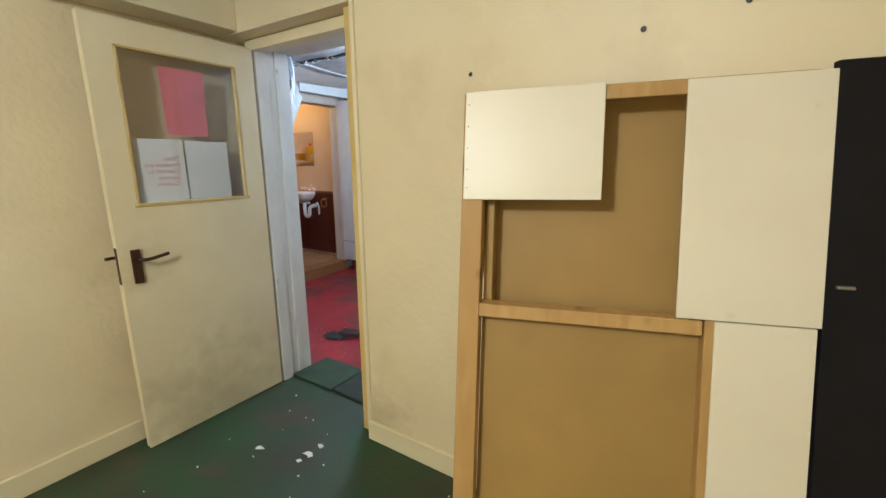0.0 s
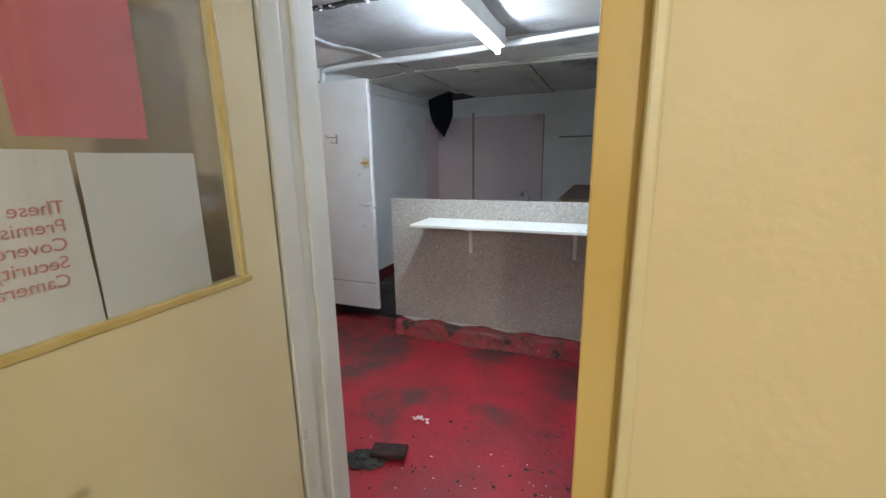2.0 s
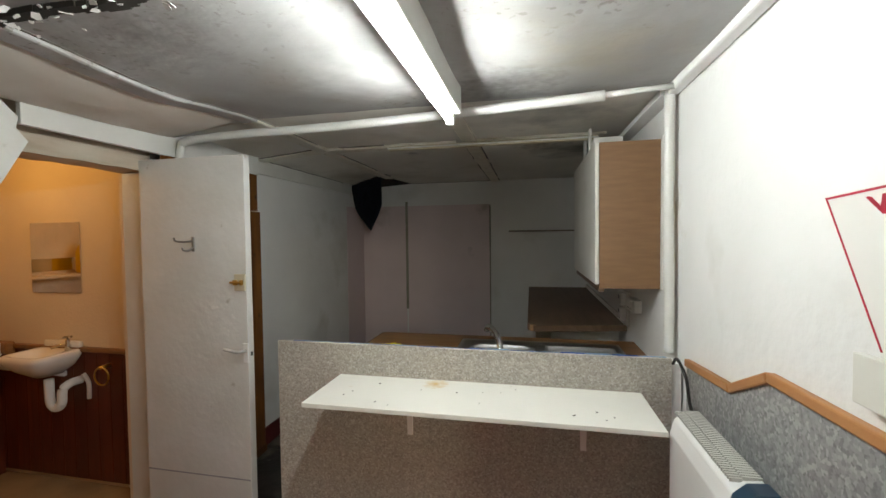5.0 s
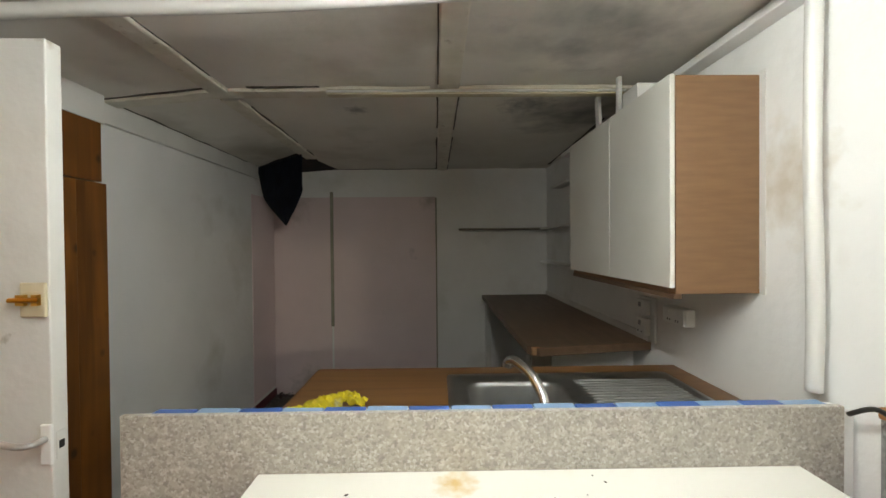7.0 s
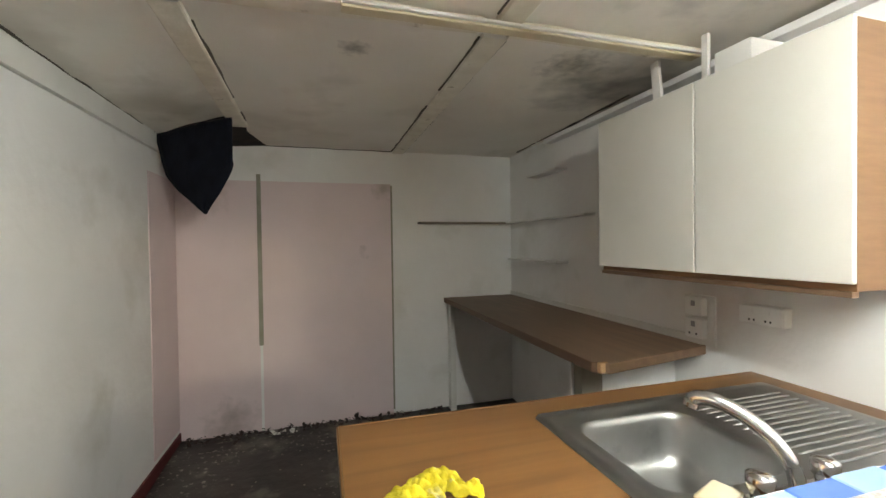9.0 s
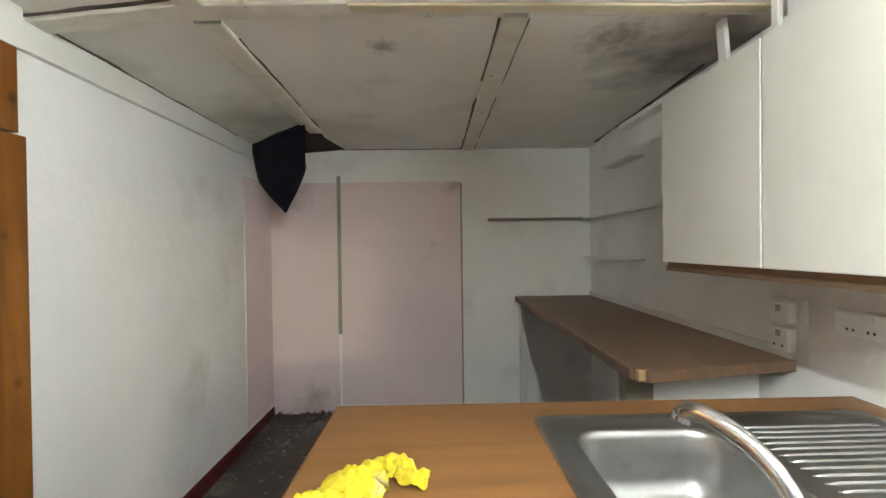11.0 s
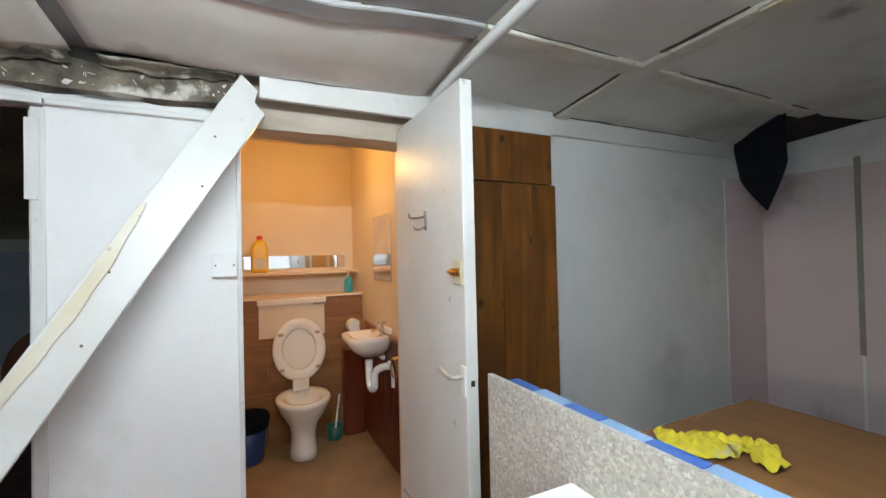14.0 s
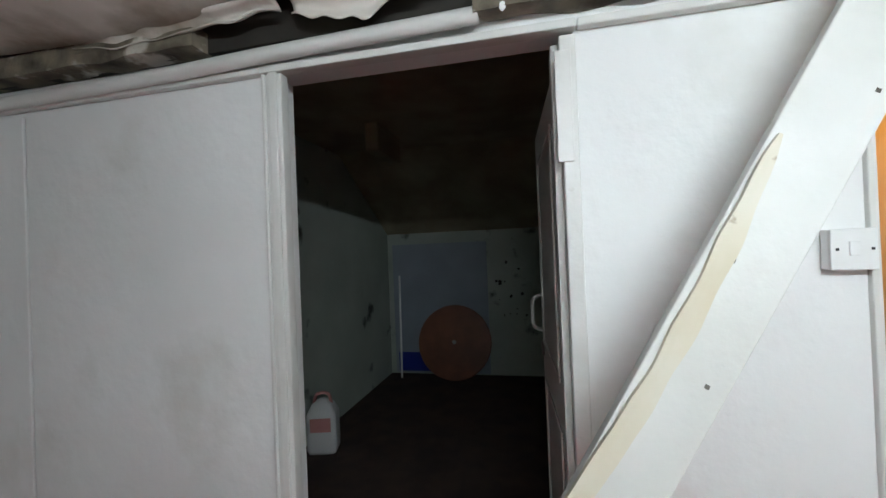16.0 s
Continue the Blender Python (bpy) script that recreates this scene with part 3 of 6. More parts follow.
def ceiling_bm():
    bm = bmesh.new()
    nx, ny = 54, 124
    x0, x1, y0, y1 = -3.80, -1.0, 0.35, 6.62
    z = ceiling_z
    g = [[bm.verts.new((x0 + (x1 - x0) * i / nx, y0 + (y1 - y0) * j / ny, z(x0 + (x1 - x0) * i / nx, y0 + (y1 - y0) * j / ny))) for j in range(ny + 1)] for i in range(nx + 1)]
    for i in range(nx):
        for j in range(ny):
            f = bm.faces.new((g[i][j], g[i][j + 1], g[i + 1][j + 1], g[i + 1][j]))
            f.material_index = 1 if y0 + (y1 - y0) * j / ny < 3.78 else 0
    bm_box(bm, x0, x1, y0, y1, 2.42, 2.5)
    for x0b, y0b, x1b, y1b in ((-3.09, 2.55, -3.089, 3.79), (-3.089, 3.795, -3.088, 4.56), (-3.088, 4.665, -3.118, 6.05), (-3.63, 4.615, -2.12, 4.575), (-2.0, 4.575, -1.2, 4.575), (-2.036, 3.66, -2.036, 4.52), (-2.037, 4.63, -2.045, 6.585)):
        w = 0.046
        d = 0.016
        along_v = Vector((x1b - x0b, y1b - y0b, 0))
        side_v = Vector((along_v.y, -along_v.x, 0)).normalized()
        rows = []
        for k in range(25):
            p = Vector((x0b, y0b, 0)) + along_v * k / 24
            zc = z(p.x, p.y)
            rows.append([bm.verts.new(p + side_v * a + Vector((0, 0, zc + dz))) for a, dz in ((-w - 0.003, 0.012), (-w, -d + 0.004), (-w + 0.006, -d), (w - 0.006, -d), (w, -d + 0.004), (w + 0.003, 0.012))])
        for ra, rb in zip(rows, rows[1:]):
            for k in range(5):
                bm.faces.new((ra[k], ra[k + 1], rb[k + 1], rb[k])).material_index = 1 if y0b < 3.6 else 2
    return bm


def gap_strips():
    """Dirty open joints beside the battens, broken here and there."""
    bm = bmesh.new()
    for x0b, y0b, x1b, y1b, half in ((-3.139, 2.6, -3.139, 4.55, 0.004), (-3.041, 2.6, -3.041, 4.5, 0.003), (-3.042, 4.70, -3.068, 5.95, 0.005), (-3.63, 4.562, -2.62, 4.527, 0.005), (-3.60, 4.666, -2.15, 4.624, 0.003), (-1.95, 4.627, -1.3, 4.627, 0.003), (-2.086, 4.66, -2.095, 6.58, 0.006), (-1.987, 4.66, -1.994, 6.58, 0.004), (-2.085, 3.68, -2.085, 4.5, 0.003), (-3.612, 4.6, -3.622, 6.2, 0.007), (-3.05, 6.583, -2.1, 6.583, 0.007), (-1.14, 4.9, -1.08, 6.5, 0.006)):
        n = 40
        for k in range(n):
            a, b = Vector((x0b, y0b)).lerp((x1b, y1b), k / n), Vector((x0b, y0b)).lerp((x1b, y1b), (k + 1) / n)
            h = half * (0.7 + 1.3 * abs(noise.noise((a.x * 6, a.y * 6, 4.4))) * 2)
            if noise.noise((a.x * 3.1, a.y * 3.1, 9.0)) < -0.33:
                continue
            side = Vector((b.y - a.y, a.x - b.x)).normalized() * h
            top = [bm.verts.new((p.x, p.y, ceiling_z(p.x, p.y) - 0.0035)) for p in (a - side, a + side, b + side, b - side)]
            low = [bm.verts.new((v.co.x, v.co.y, v.co.z + 0.006)) for v in top]
            bm.faces.new(top)
            bm.faces.new(low[::-1])
            for i in range(4):
                bm.faces.new((top[i], low[i], low[(i + 1) % 4], top[(i + 1) % 4]))
    return bm


structure("ceiling_gaps", gap_strips(), M["gap_dirt"], "dark gaps along the ceiling battens", "ceiling")
structure("ceiling", ceiling_bm(), [M["ceiling"], M["ceiling_front"], M["batten"]], "sagging stained grey-white board ceiling with battens", "ceiling")

def rough_beam(x0, x1, y0, y1, z0, z1, n=30, amp=0.012, seed=0.0):
    secs = []
    for i in range(n + 1):
        y = y0 + (y1 - y0) * i / n
        j = [amp * noise.noise((y * 9 + k * 7.7, seed, k * 3.3)) for k in range(8)]
        secs.append([(x0 + j[0], y, z0 + j[1]), ((x0 + x1) / 2 + j[4], y, z0 + j[5]), (x1 + j[2], y, z0 + j[3]), (x1 + j[6], y, (z0 + z1) / 2 + j[7]), (x1 + j[4], y, z1 + j[5]), (x0 + j[6], y, z1 + j[7])])
    return loft_bm(secs)


# doorway linings and trims
structure("trim_doorway", joined(
    bevelled(boxes((-2.145, -2.058, 1.575, 1.645, 0.0, 2.055)), 0.004),
    bevelled(boxes((-2.145, -2.075, 1.645, 1.805, 0.0, 2.055)), 0.004),
    bevelled(boxes((-2.075, -2.064, 1.70, 1.735, 0.0, 2.03)), 0.004),
    bevelled(boxes((-1.242, -1.226, 1.54, 1.862, 0.0, 2.055)), 0.003),
    bevelled(boxes((-2.09, -1.242, 1.66, 1.86, 2.022, 2.058)), 0.004)), M["white_gloss"], "chipped white painted door lining", "door frame")
structure("trim_doorway_ochre", bevelled(boxes((-1.287, -1.2, 1.495, 1.538, 0.0, 2.05)), 0.004), M["ochre_gloss"], "worn ochre gloss door jamb", "door frame")
structure("trim_doorway_cream", joined(
    bevelled(boxes((-1.212, -1.188, 1.449, 1.494, 0.0, 2.05)), 0.006),
    bevelled(boxes((-2.12, -1.2, 1.56, 1.65, 1.995, 2.05)), 0.004)), M["yellow_gloss"], "cream gloss painted door frame", "door frame")
structure("baseboard_store", joined(bevelled(boxes((-1.204, 1.9, 1.442, 1.459, 0.0, 0.105)), 0.004), bevelled(boxes((-2.199, -2.18, -2.4, 1.60, 0.0, 0.11)), 0.004)), M["yellow_gloss"], "cream gloss skirting board", "skirting board")
structure("trim_boxing", bevelled(boxes((-2.199, -2.02, -1.2, 1.459, 2.06, 2.20)), 0.004), M["yellow_gloss"], "cream painted pipe boxing over the door", "trim")
structure("baseboard_red", joined(boxes((LEFT + 0.001, LEFT + 0.012, 2.43, 3.02, 0.0, 0.07)), boxes((-3.639, -3.628, 4.54, BACK, 0.05, 0.22))), material("dark_red_skirting_paint", (0.10, 0.01, 0.012), 0.5), "dark red painted skirting line", "skirting board")
# store opening frame
structure("door_frame_store", joined(
    bevelled(boxes((-3.742, -3.704, 1.561, 1.612, 0, 2.044)), 0.004), bevelled(boxes((-3.729, -3.70, 1.549, 1.5605, 0, 2.045)), 0.004), bevelled(boxes((-3.7035, -3.694, 1.575, 1.602, 0, 2.044)), 0.004),
    bevelled(boxes((-3.86, -3.722, 2.385, 2.425, 0, 2.04)), 0.004), bevelled(boxes((-3.86, -3.77, 2.365, 2.385, 0, 2.04)), 0.003),
    bevelled(boxes((-3.742, -3.699, 1.549, 2.425, 2.046, 2.068)), 0.003), bevelled(boxes((-3.729, -3.716, 2.372, 2.412, 1.72, 2.0)), 0.002)), M["white_gloss"], "white painted door frame of the dark store", "door frame")
structure("trim_alcove", joined(bevelled(boxes((LEFT + 0.001, LEFT + 0.012, 0.54, 0.60, 0, 2.03)), 0.003), boxes((LEFT + 0.001, LEFT + 0.005, 0.605, 1.545, 0.0, 2.045))), M["white_wall"], "white painted wall panel with a cover strip", "trim")
# toilet opening frame, header and sill
structure("door_frame_toilet", joined(
    bevelled(boxes((-3.86, -3.715, 3.012, 3.03, 0.1, 2.04)), 0.003),
    bevelled(boxes((-3.86, -3.70, 3.737, 3.757, 0.05, 2.03)), 0.004)), M["white_gloss"], "white painted frame of the toilet door", "door frame")
structure("trim_header", joined(bevelled(boxes((-3.60, -3.575, 3.10, 4.53, 2.118, 2.285)), 0.003), bevelled(boxes((-3.639, -3.612, 4.532, BACK, 2.14, 2.285)), 0.003)), M["white_gloss"], "white painted header boards", "trim")
structure("trim_head_timber", rough_beam(-3.86, -3.69, 3.025, 3.757, 2.034, 2.27, n=24, amp=0.006, seed=7.0), material("grimy_painted_timber", (0.56, 0.49, 0.40), 0.6, rgb2=(0.40, 0.32, 0.23), scale=5, stretch=(1, 0.4, 2), bump=0.3, bump_scale=30, spots=(0.16, 0.12, 0.08), spot_scale=9, spot_at=0.64), "grimy timber over the toilet door", "trim")
structure("sill_toilet", bevelled(boxes((-3.87, -3.70, 3.03, 3.737, 0.02, 0.155)), 0.006), M["brown_tile"], "raised wooden door sill", "sill")
# toilet room
structure("floor_toilet", boxes((-5.4, -3.861, 2.75, 3.9, 0.0, 0.16)), M["wc_floor"], "worn beige vinyl floor", "floor")
structure("wall_toilet_west", boxes((-5.5, -5.38, 2.75, 3.98, 0, 2.5)), M["wc_wall"], "peach painted wall", "wall")
structure("wall_toilet_north", boxes((-5.4, -3.86, 3.87, 3.98, 0, 2.5)), M["wc_wall"], "peach painted wall", "wall")
structure("wall_toilet_south", boxes((-5.4, -3.86, 2.65, 2.75, 0, 2.5)), M["wc_wall"], "peach painted wall", "wall")
structure("wall_toilet_east", boxes((-3.88, -3.861, 2.75, 3.012, 0.1, 2.5), (-3.88, -3.861, 3.74, 3.87, 0.1, 2.5), (-3.88, -3.861, 3.012, 3.74, 2.09, 2.5)), M["wc_wall"], "peach painted wall", "wall")
structure("ceiling_toilet", boxes((-5.5, -3.86, 2.65, 3.98, 2.42, 2.5)), M["wc_wall"], "peach painted ceiling", "ceiling")
# dark store
structure("floor_dark_store", boxes((-7.6, -3.861, 0.3, 2.64, -0.02, 0.08)), M["dark_carpet"], "dark brown floor of the unlit store", "floor")
structure("wall_dark_west", boxes((-7.6, -7.4, 0.3, 2.64, 0, 2.7)), M["dark_wall"], "mildewed pale green wall", "wall")
structure("wall_dark_south", boxes((-7.4, -3.86, 0.3, 0.55, 0, 2.7)), M["dark_wall"], "mildewed pale green wall", "wall")
structure("wall_dark_north", boxes((-7.4, -3.86, 2.56, 2.64, 0, 2.7)), M["dark_wall"], "mildewed pale green wall", "wall")
structure("ceiling_dark_store", joined(prism_bm([(-7.4, 1.75), (-7.4, 2.75), (-3.86, 2.75), (-3.86, 2.45), (-6.2, 2.45)], "y", 0.5, 2.6), bevelled(boxes((-5.9, -5.4, 1.15, 1.25, 2.25, 2.46)), 0.01)), M["dark_ceiling"], "mouldy brown lined sloping ceiling", "ceiling")
# Unseen black shell added round all rooms; it shuts out the world light.
structure("ceiling_shell", boxes((-7.6, 2.0, -2.5, 6.75, 2.76, 2.85)), M["grime_and_shade"], "unseen black cover over all the rooms", "ceiling")
for nm, b in (("wall_shell_north", (-7.6, 2.0, 6.72, 6.8, -0.1, 2.8)), ("wall_shell_west", (-7.7, -7.61, -2.5, 6.8, -0.1, 2.8)), ("wall_shell_east", (2.0, 2.1, -2.5, 6.8, -0.1, 2.8)), ("wall_shell_south", (-7.6, 2.0, -2.6, -2.51, -0.1, 2.8))):
    structure(nm, boxes(b), M["grime_and_shade"], "unseen black wall closing in the rooms", "wall")
# kitchen wall details
# Left strip paints a batten's shadow in grey-green; right strip is the seam.
structure("wall_batten_strips", joined(bevelled(boxes((-3.105, -3.075, BACK - 0.016, BACK - 0.009, 0.80, 2.07)), 0.002), bevelled(boxes((-2.112, -2.098, BACK - 0.014, BACK - 0.002, 0.20, 2.01)), 0.002)), material("grey_green_shadow_and_seam", (0.33, 0.32, 0.26), 0.8, rgb2=(0.26, 0.25, 0.2), scale=9), "grey-green strips for a batten shadow and the board seam", "trim")
structure("wall_west_pink_end", boxes((-3.639, -3.634, 6.12, BACK - 0.011, 0.25, 2.0)), M["pink_wall"], "pink painted end of the side wall", "wall")
structure("trim_wall_sheet_edges", joined(bevelled(boxes((RIGHT - 0.05, RIGHT - 0.002, 1.88, 3.74, 2.235, 2.275)), 0.01), bevelled(boxes((-1.12, RIGHT - 0.002, 3.76, 5.9, 2.24, 2.27)), 0.004)), M["white_wall"], "white painted cornice strips", "trim")

# ---- ceiling wreckage along the store wall
random.seed(5)


structure("trim_rotten_beam", rough_beam(-3.725, -3.655, 2.18, 3.06, 2.098, 2.20, n=60, seed=1.0, amp=0.012), M["rust"], "rotten timber beam with flaking paint", "beam")
structure("trim_rotten_board", rough_beam(-3.72, -3.64, 0.45, 1.375, 2.128, 2.192, n=50, seed=4.0, amp=0.008), M["rust"], "broken painted ceiling board", "beam")
# Black box stands in for the shade in the gap above the wall.
structure("trim_gap_shade", boxes((-3.729, -3.70, 0.42, 3.04, 2.13, 2.3)), M["grime_and_shade"], "black strip painted as the shade in the gap above the wall", "trim")
structure("trim_white_pipe", tube_bm(smooth_path([(-3.69, 0.45, 2.07), (-3.685, 1.2, 2.077), (-3.685, 1.6, 2.090), (-3.685, 2.19, 2.103)]), 0.022, 12), M["white_gloss"], "white painted pipe along the wall head", "pipe", smooth=True)
structure("trim_board_strip", joined(bevelled(boxes((-3.728, -3.70, 0.42, 1.545, 2.047, 2.066)), 0.004), bevelled(boxes((-3.728, -3.70, 2.43, 3.02, 2.046, 2.068)), 0.004)), M["white_gloss"], "white painted wall-head strip", "trim")
def sheet_bm(fn, nu, nv, thick=0.0015):
    """A bent sheet with real thickness over the unit square."""
    bm = bmesh.new()
    P = [[Vector(fn(i / nu, j / nv)) for j in range(nv + 1)] for i in range(nu + 1)]
    def nrm(i, j):
        a = P[min(i + 1, nu)][j] - P[max(i - 1, 0)][j]
        b = P[i][min(j + 1, nv)] - P[i][max(j - 1, 0)]
        c = a.cross(b)
        return c.normalized() if c.length > 1e-9 else Vector((0, 0, 1))
    top = [[bm.verts.new(P[i][j] + nrm(i, j) * thick / 2) for j in range(nv + 1)] for i in range(nu + 1)]
    bot = [[bm.verts.new(P[i][j] - nrm(i, j) * thick / 2) for j in range(nv + 1)] for i in range(nu + 1)]
    for i in range(nu):
        for j in range(nv):
            bm.faces.new((top[i][j], top[i + 1][j], top[i + 1][j + 1], top[i][j + 1]))
            bm.faces.new((bot[i][j], bot[i][j + 1], bot[i + 1][j + 1], bot[i + 1][j]))
    for i in range(nu):
        bm.faces.new((top[i][0], bot[i][0], bot[i + 1][0], top[i + 1][0]))
        bm.faces.new((top[i][nv], top[i + 1][nv], bot[i + 1][nv], bot[i][nv]))
    for j in range(nv):
        bm.faces.new((top[0][j], top[0][j + 1], bot[0][j + 1], bot[0][j]))
        bm.faces.new((top[nu][j], bot[nu][j], bot[nu][j + 1], top[nu][j + 1]))
    return bm


def droop(y0, y1, seed, low, inner, outer):
    """A ceiling board whose loose edge hangs over the wall head."""
    def fn(u, v):
        y = y0 + (y1 - y0) * u
        xi = inner(y)
        edge = outer + (0.03 * max(0.0, min(1.0, (y - 2.95) / 0.3)) if y0 > 2.5 else 0.0) + 0.010 * noise.noise((u * 6, seed, 1)) + 0.004 * noise.noise((u * 25, seed, 5))
        x = xi + (edge - xi) * v
        belly = math.sin(math.pi * u) ** 0.7
        z = ceiling_z(xi, y) * (1 - v) + (2.25 - low * (0.45 + 0.55 * belly)) * v - 0.002 - 0.006 * v - 0.018 * belly * math.sin(math.pi * v) + 0.006 * noise.noise((u * 5, v * 4, seed))
        return (x, y, z)
    return sheet_bm(fn, 30, 12, 0.006)


for i, (a, b, low, inner, outer) in enumerate(((0.45, 1.665, 0.055, lambda y: -3.0, -3.63), (1.70, 2.525, 0.06, lambda y: -3.0, -3.63), (2.575, 3.80, 0.035, lambda y: -3.137, -3.60))):
    solid("ceiling_board", droop(a, b, 2.0 + i, low, inner, outer), M["ceiling_pale"], "drooping stained pale ceiling board", "ceiling board", smooth=True, group="torn ceiling edge")


def torn_edge_fn(y0, y1, seed, top, low):
    def fn(u, v):
        y = y0 + (y1 - y0) * u
        rag = low * (0.55 + 0.45 * math.sin(math.pi * min(1, u * 1.3)) + 0.35 * noise.noise((u * 7, seed, 2)))
        x = -3.60 - 0.045 * math.sin(2.4 * v) + 0.012 * noise.noise((u * 6, v * 3, seed))
        return (x, y, top - rag * v + 0.008 * noise.noise((u * 9, v * 5, seed + 3)))
    return fn


for a, b, seed, top, low, mat, words in ((1.70, 2.12, 3.0, 2.205, 0.085, "ceiling_pale", "curled torn lining hanging at the wall head"), (0.95, 1.66, 8.0, 2.20, 0.045, "ceiling_pale", "torn stained lining paper at the wall head"), (2.14, 2.52, 6.0, 2.20, 0.05, "rust", "mouldy torn lining at the wall head"), (2.60, 3.02, 11.0, 2.205, 0.035, "rust", "mouldy torn lining at the wall head")):
    solid("torn_lining", sheet_bm(torn_edge_fn(a, b, seed, top, low), 36, 8, 0.003), M[mat], words, "lining", smooth=True, group="torn lining")
def strip_fn(u, v):
    a = 0.5 + 1.5 * v
    w = 0.045 * (u - 0.5) * (1 - 0.3 * v)
    return (-2.97 + 0.05 * v + 0.012 * math.sin(5 * v) + w * math.cos(a), 2.51 + 0.01 * v + w * math.sin(a) + 0.004 * math.sin(6 * u), 2.262 - 0.40 * v - 0.012 * u * v)


solid("plastic_strip", sheet_bm(strip_fn, 5, 18, 0.002), M["grey_plastic"], "torn grey plastic strip hanging from the ceiling", "plastic strip", smooth=True)
# torn seam with lifted paint
seam = bmesh.new()
for k in range(26):
    x = -3.2 + 0.8 * k / 25
    y = 2.70 + 0.03 * noise.noise((x * 5, 1, 1)) + (0.14 * max(0, -3.0 - x))
    w = 0.012 + 0.018 * abs(noise.noise((x * 7, 4, 2)))
    bm_box(seam, x, x + 0.036, y - w, y + w, 2.2445 + 0.012 * noise.noise((x * 1.4, 2, 2)), 2.262)
structure("ceiling_seam", seam, M["grime_and_shade"], "dark torn seam in the ceiling", "ceiling")
def flakes(name, n, place, size, mat, label, tilt=0.6, upright=False):
    bm = bmesh.new()
    for _ in range(n):
        p = Vector(place())
        s = size * random.uniform(0.4, 1.4)
        k = random.randint(4, 6)
        rot = Euler((random.uniform(-tilt, tilt), random.uniform(-tilt, tilt), random.uniform(0, 6.28))).to_matrix()
        if upright:
            rot = Matrix(((0, 0, 1), (1, 0, 0), (0, 1, 0))) @ rot
        ring = [(math.cos(6.283 * i / k) * s * random.uniform(0.5, 1.2), math.sin(6.283 * i / k) * s * random.uniform(0.3, 0.9)) for i in range(k)]
        top = [bm.verts.new(p + rot @ Vector((a, b, 0.0015))) for a, b in ring]
        bot = [bm.verts.new(p + rot @ Vector((a, b, 0))) for a, b in ring]
        bm.faces.new(top)
        bm.faces.new(bot[::-1])
        for i in range(k):
            bm.faces.new((top[i], bot[i], bot[(i + 1) % k], top[(i + 1) % k]))
    return tagged(new(name, mesh_of(name, bm, mat)), label, "flakes", kind="stuff")


flakes("peeling_paint", 34, lambda: (random.uniform(-3.2, -2.4), 2.70 + random.gauss(0, 0.03), 2.246 + random.uniform(-0.010, 0.002)), 0.016, M["white_gloss"], "lifted flakes of white ceiling paint")
flakes("peeling_paint", 50, lambda: (random.uniform(-3.662, -3.650), random.uniform(2.2, 3.05), random.uniform(2.10, 2.19)), 0.014, M["white_gloss"], "flaking white paint on the rotten beam", 1.5)
flakes("paint_crumbs", 48, lambda: (random.uniform(-1.9, -0.6), random.uniform(0.5, 1.55), 0.002), 0.006, M["paper"], "white plaster crumbs on the green floor", 0.1)
flakes("paint_crumbs", 60, lambda: (random.uniform(-3.0, -1.3), random.uniform(1.95, 2.5), 0.005), 0.005, M["paper"], "white crumbs on the red floor", 0.1)
flakes("paper_scraps", 14, lambda: (-2.16 + random.gauss(0, 0.03), 2.63 + random.gauss(0, 0.012), 0.018), 0.016, M["paper"], "torn white paper scraps on the red floor", 0.3)
flakes("paper_scraps", 6, lambda: (random.choice((-1.38, -1.62)) + random.gauss(0, 0.02), 1.15 + random.gauss(0, 0.03), 0.004), 0.022, M["paper"], "torn white plaster scraps on the green floor", 0.2)

# diagonal brace
brace = thing("diagonal_brace", "white painted diagonal timber brace across the wall", "brace")
ang = math.atan2(3.076 - 2.208, 2.122 - 0.67)
# the brace stands away from the wall towards its foot
LEAN_OUT = Matrix(((1, 0, -0.133, 0.133 * 2.07), (0, 1, 0, 0), (0, 0, 1, 0), (0, 0, 0, 1)))
BRACE = LEAN_OUT @ Matrix.Translation((0, 1.797, -0.02)) @ Matrix.Rotation(-ang, 4, "X")
part("plank", moved(bevelled(prism_bm([(-0.083, 0.12), (0.060, 0.03), (0.069, 2.456), (0.013, 2.474), (0.004, 2.522), (-0.076, 2.545)], "x", -3.597, -3.566), 0.003), BRACE), M["white_gloss"], brace)


def strip_face(u, v):
    wide = 0.016 * (1 - u ** 8) + 0.004 * noise.noise((u * 9, 1.0, 2.0)) + 0.003
    mid = -0.066 + 0.022 * math.sin(math.pi * u) ** 2 + 0.003 * math.sin(9 * u)
    return (-3.5595 + 0.0015 * math.sin(9 * u), mid + wide * (2 * v - 1), 1.18 + 0.78 * u)


part("cover_strip", moved(sheet_bm(strip_face, 40, 4, 0.012), BRACE), M["pale_filler"], brace, "narrow wavy yellowed filler strip")
for w, q in ((-0.02, 2.28), (0.04, 2.1), (-0.03, 1.72), (0.03, 1.5), (-0.01, 1.05), (0.02, 1.02), (-0.02, 0.98), (0.045, 0.9), (0.01, 0.6)):
    part("nail_hole", moved(boxes((-3.5662, -3.5652, w - 0.004, w + 0.004, q - 0.005, q + 0.003)), BRACE), M["gap_dirt"], brace)

# ---- counter
counter = thing("counter_partition", "low counter partition faced in speckled laminate", "counter")
part("front_panel", bevelled(boxes((-2.86, -1.10, 3.65, 3.667, 0.18, 1.165)), 0.002), M["terrazzo"], counter)
part("core_wall", boxes((-2.80, -1.06, 3.668, 3.735, 0.04, 1.1425)), M["white_wall"], counter)
random.seed(11)


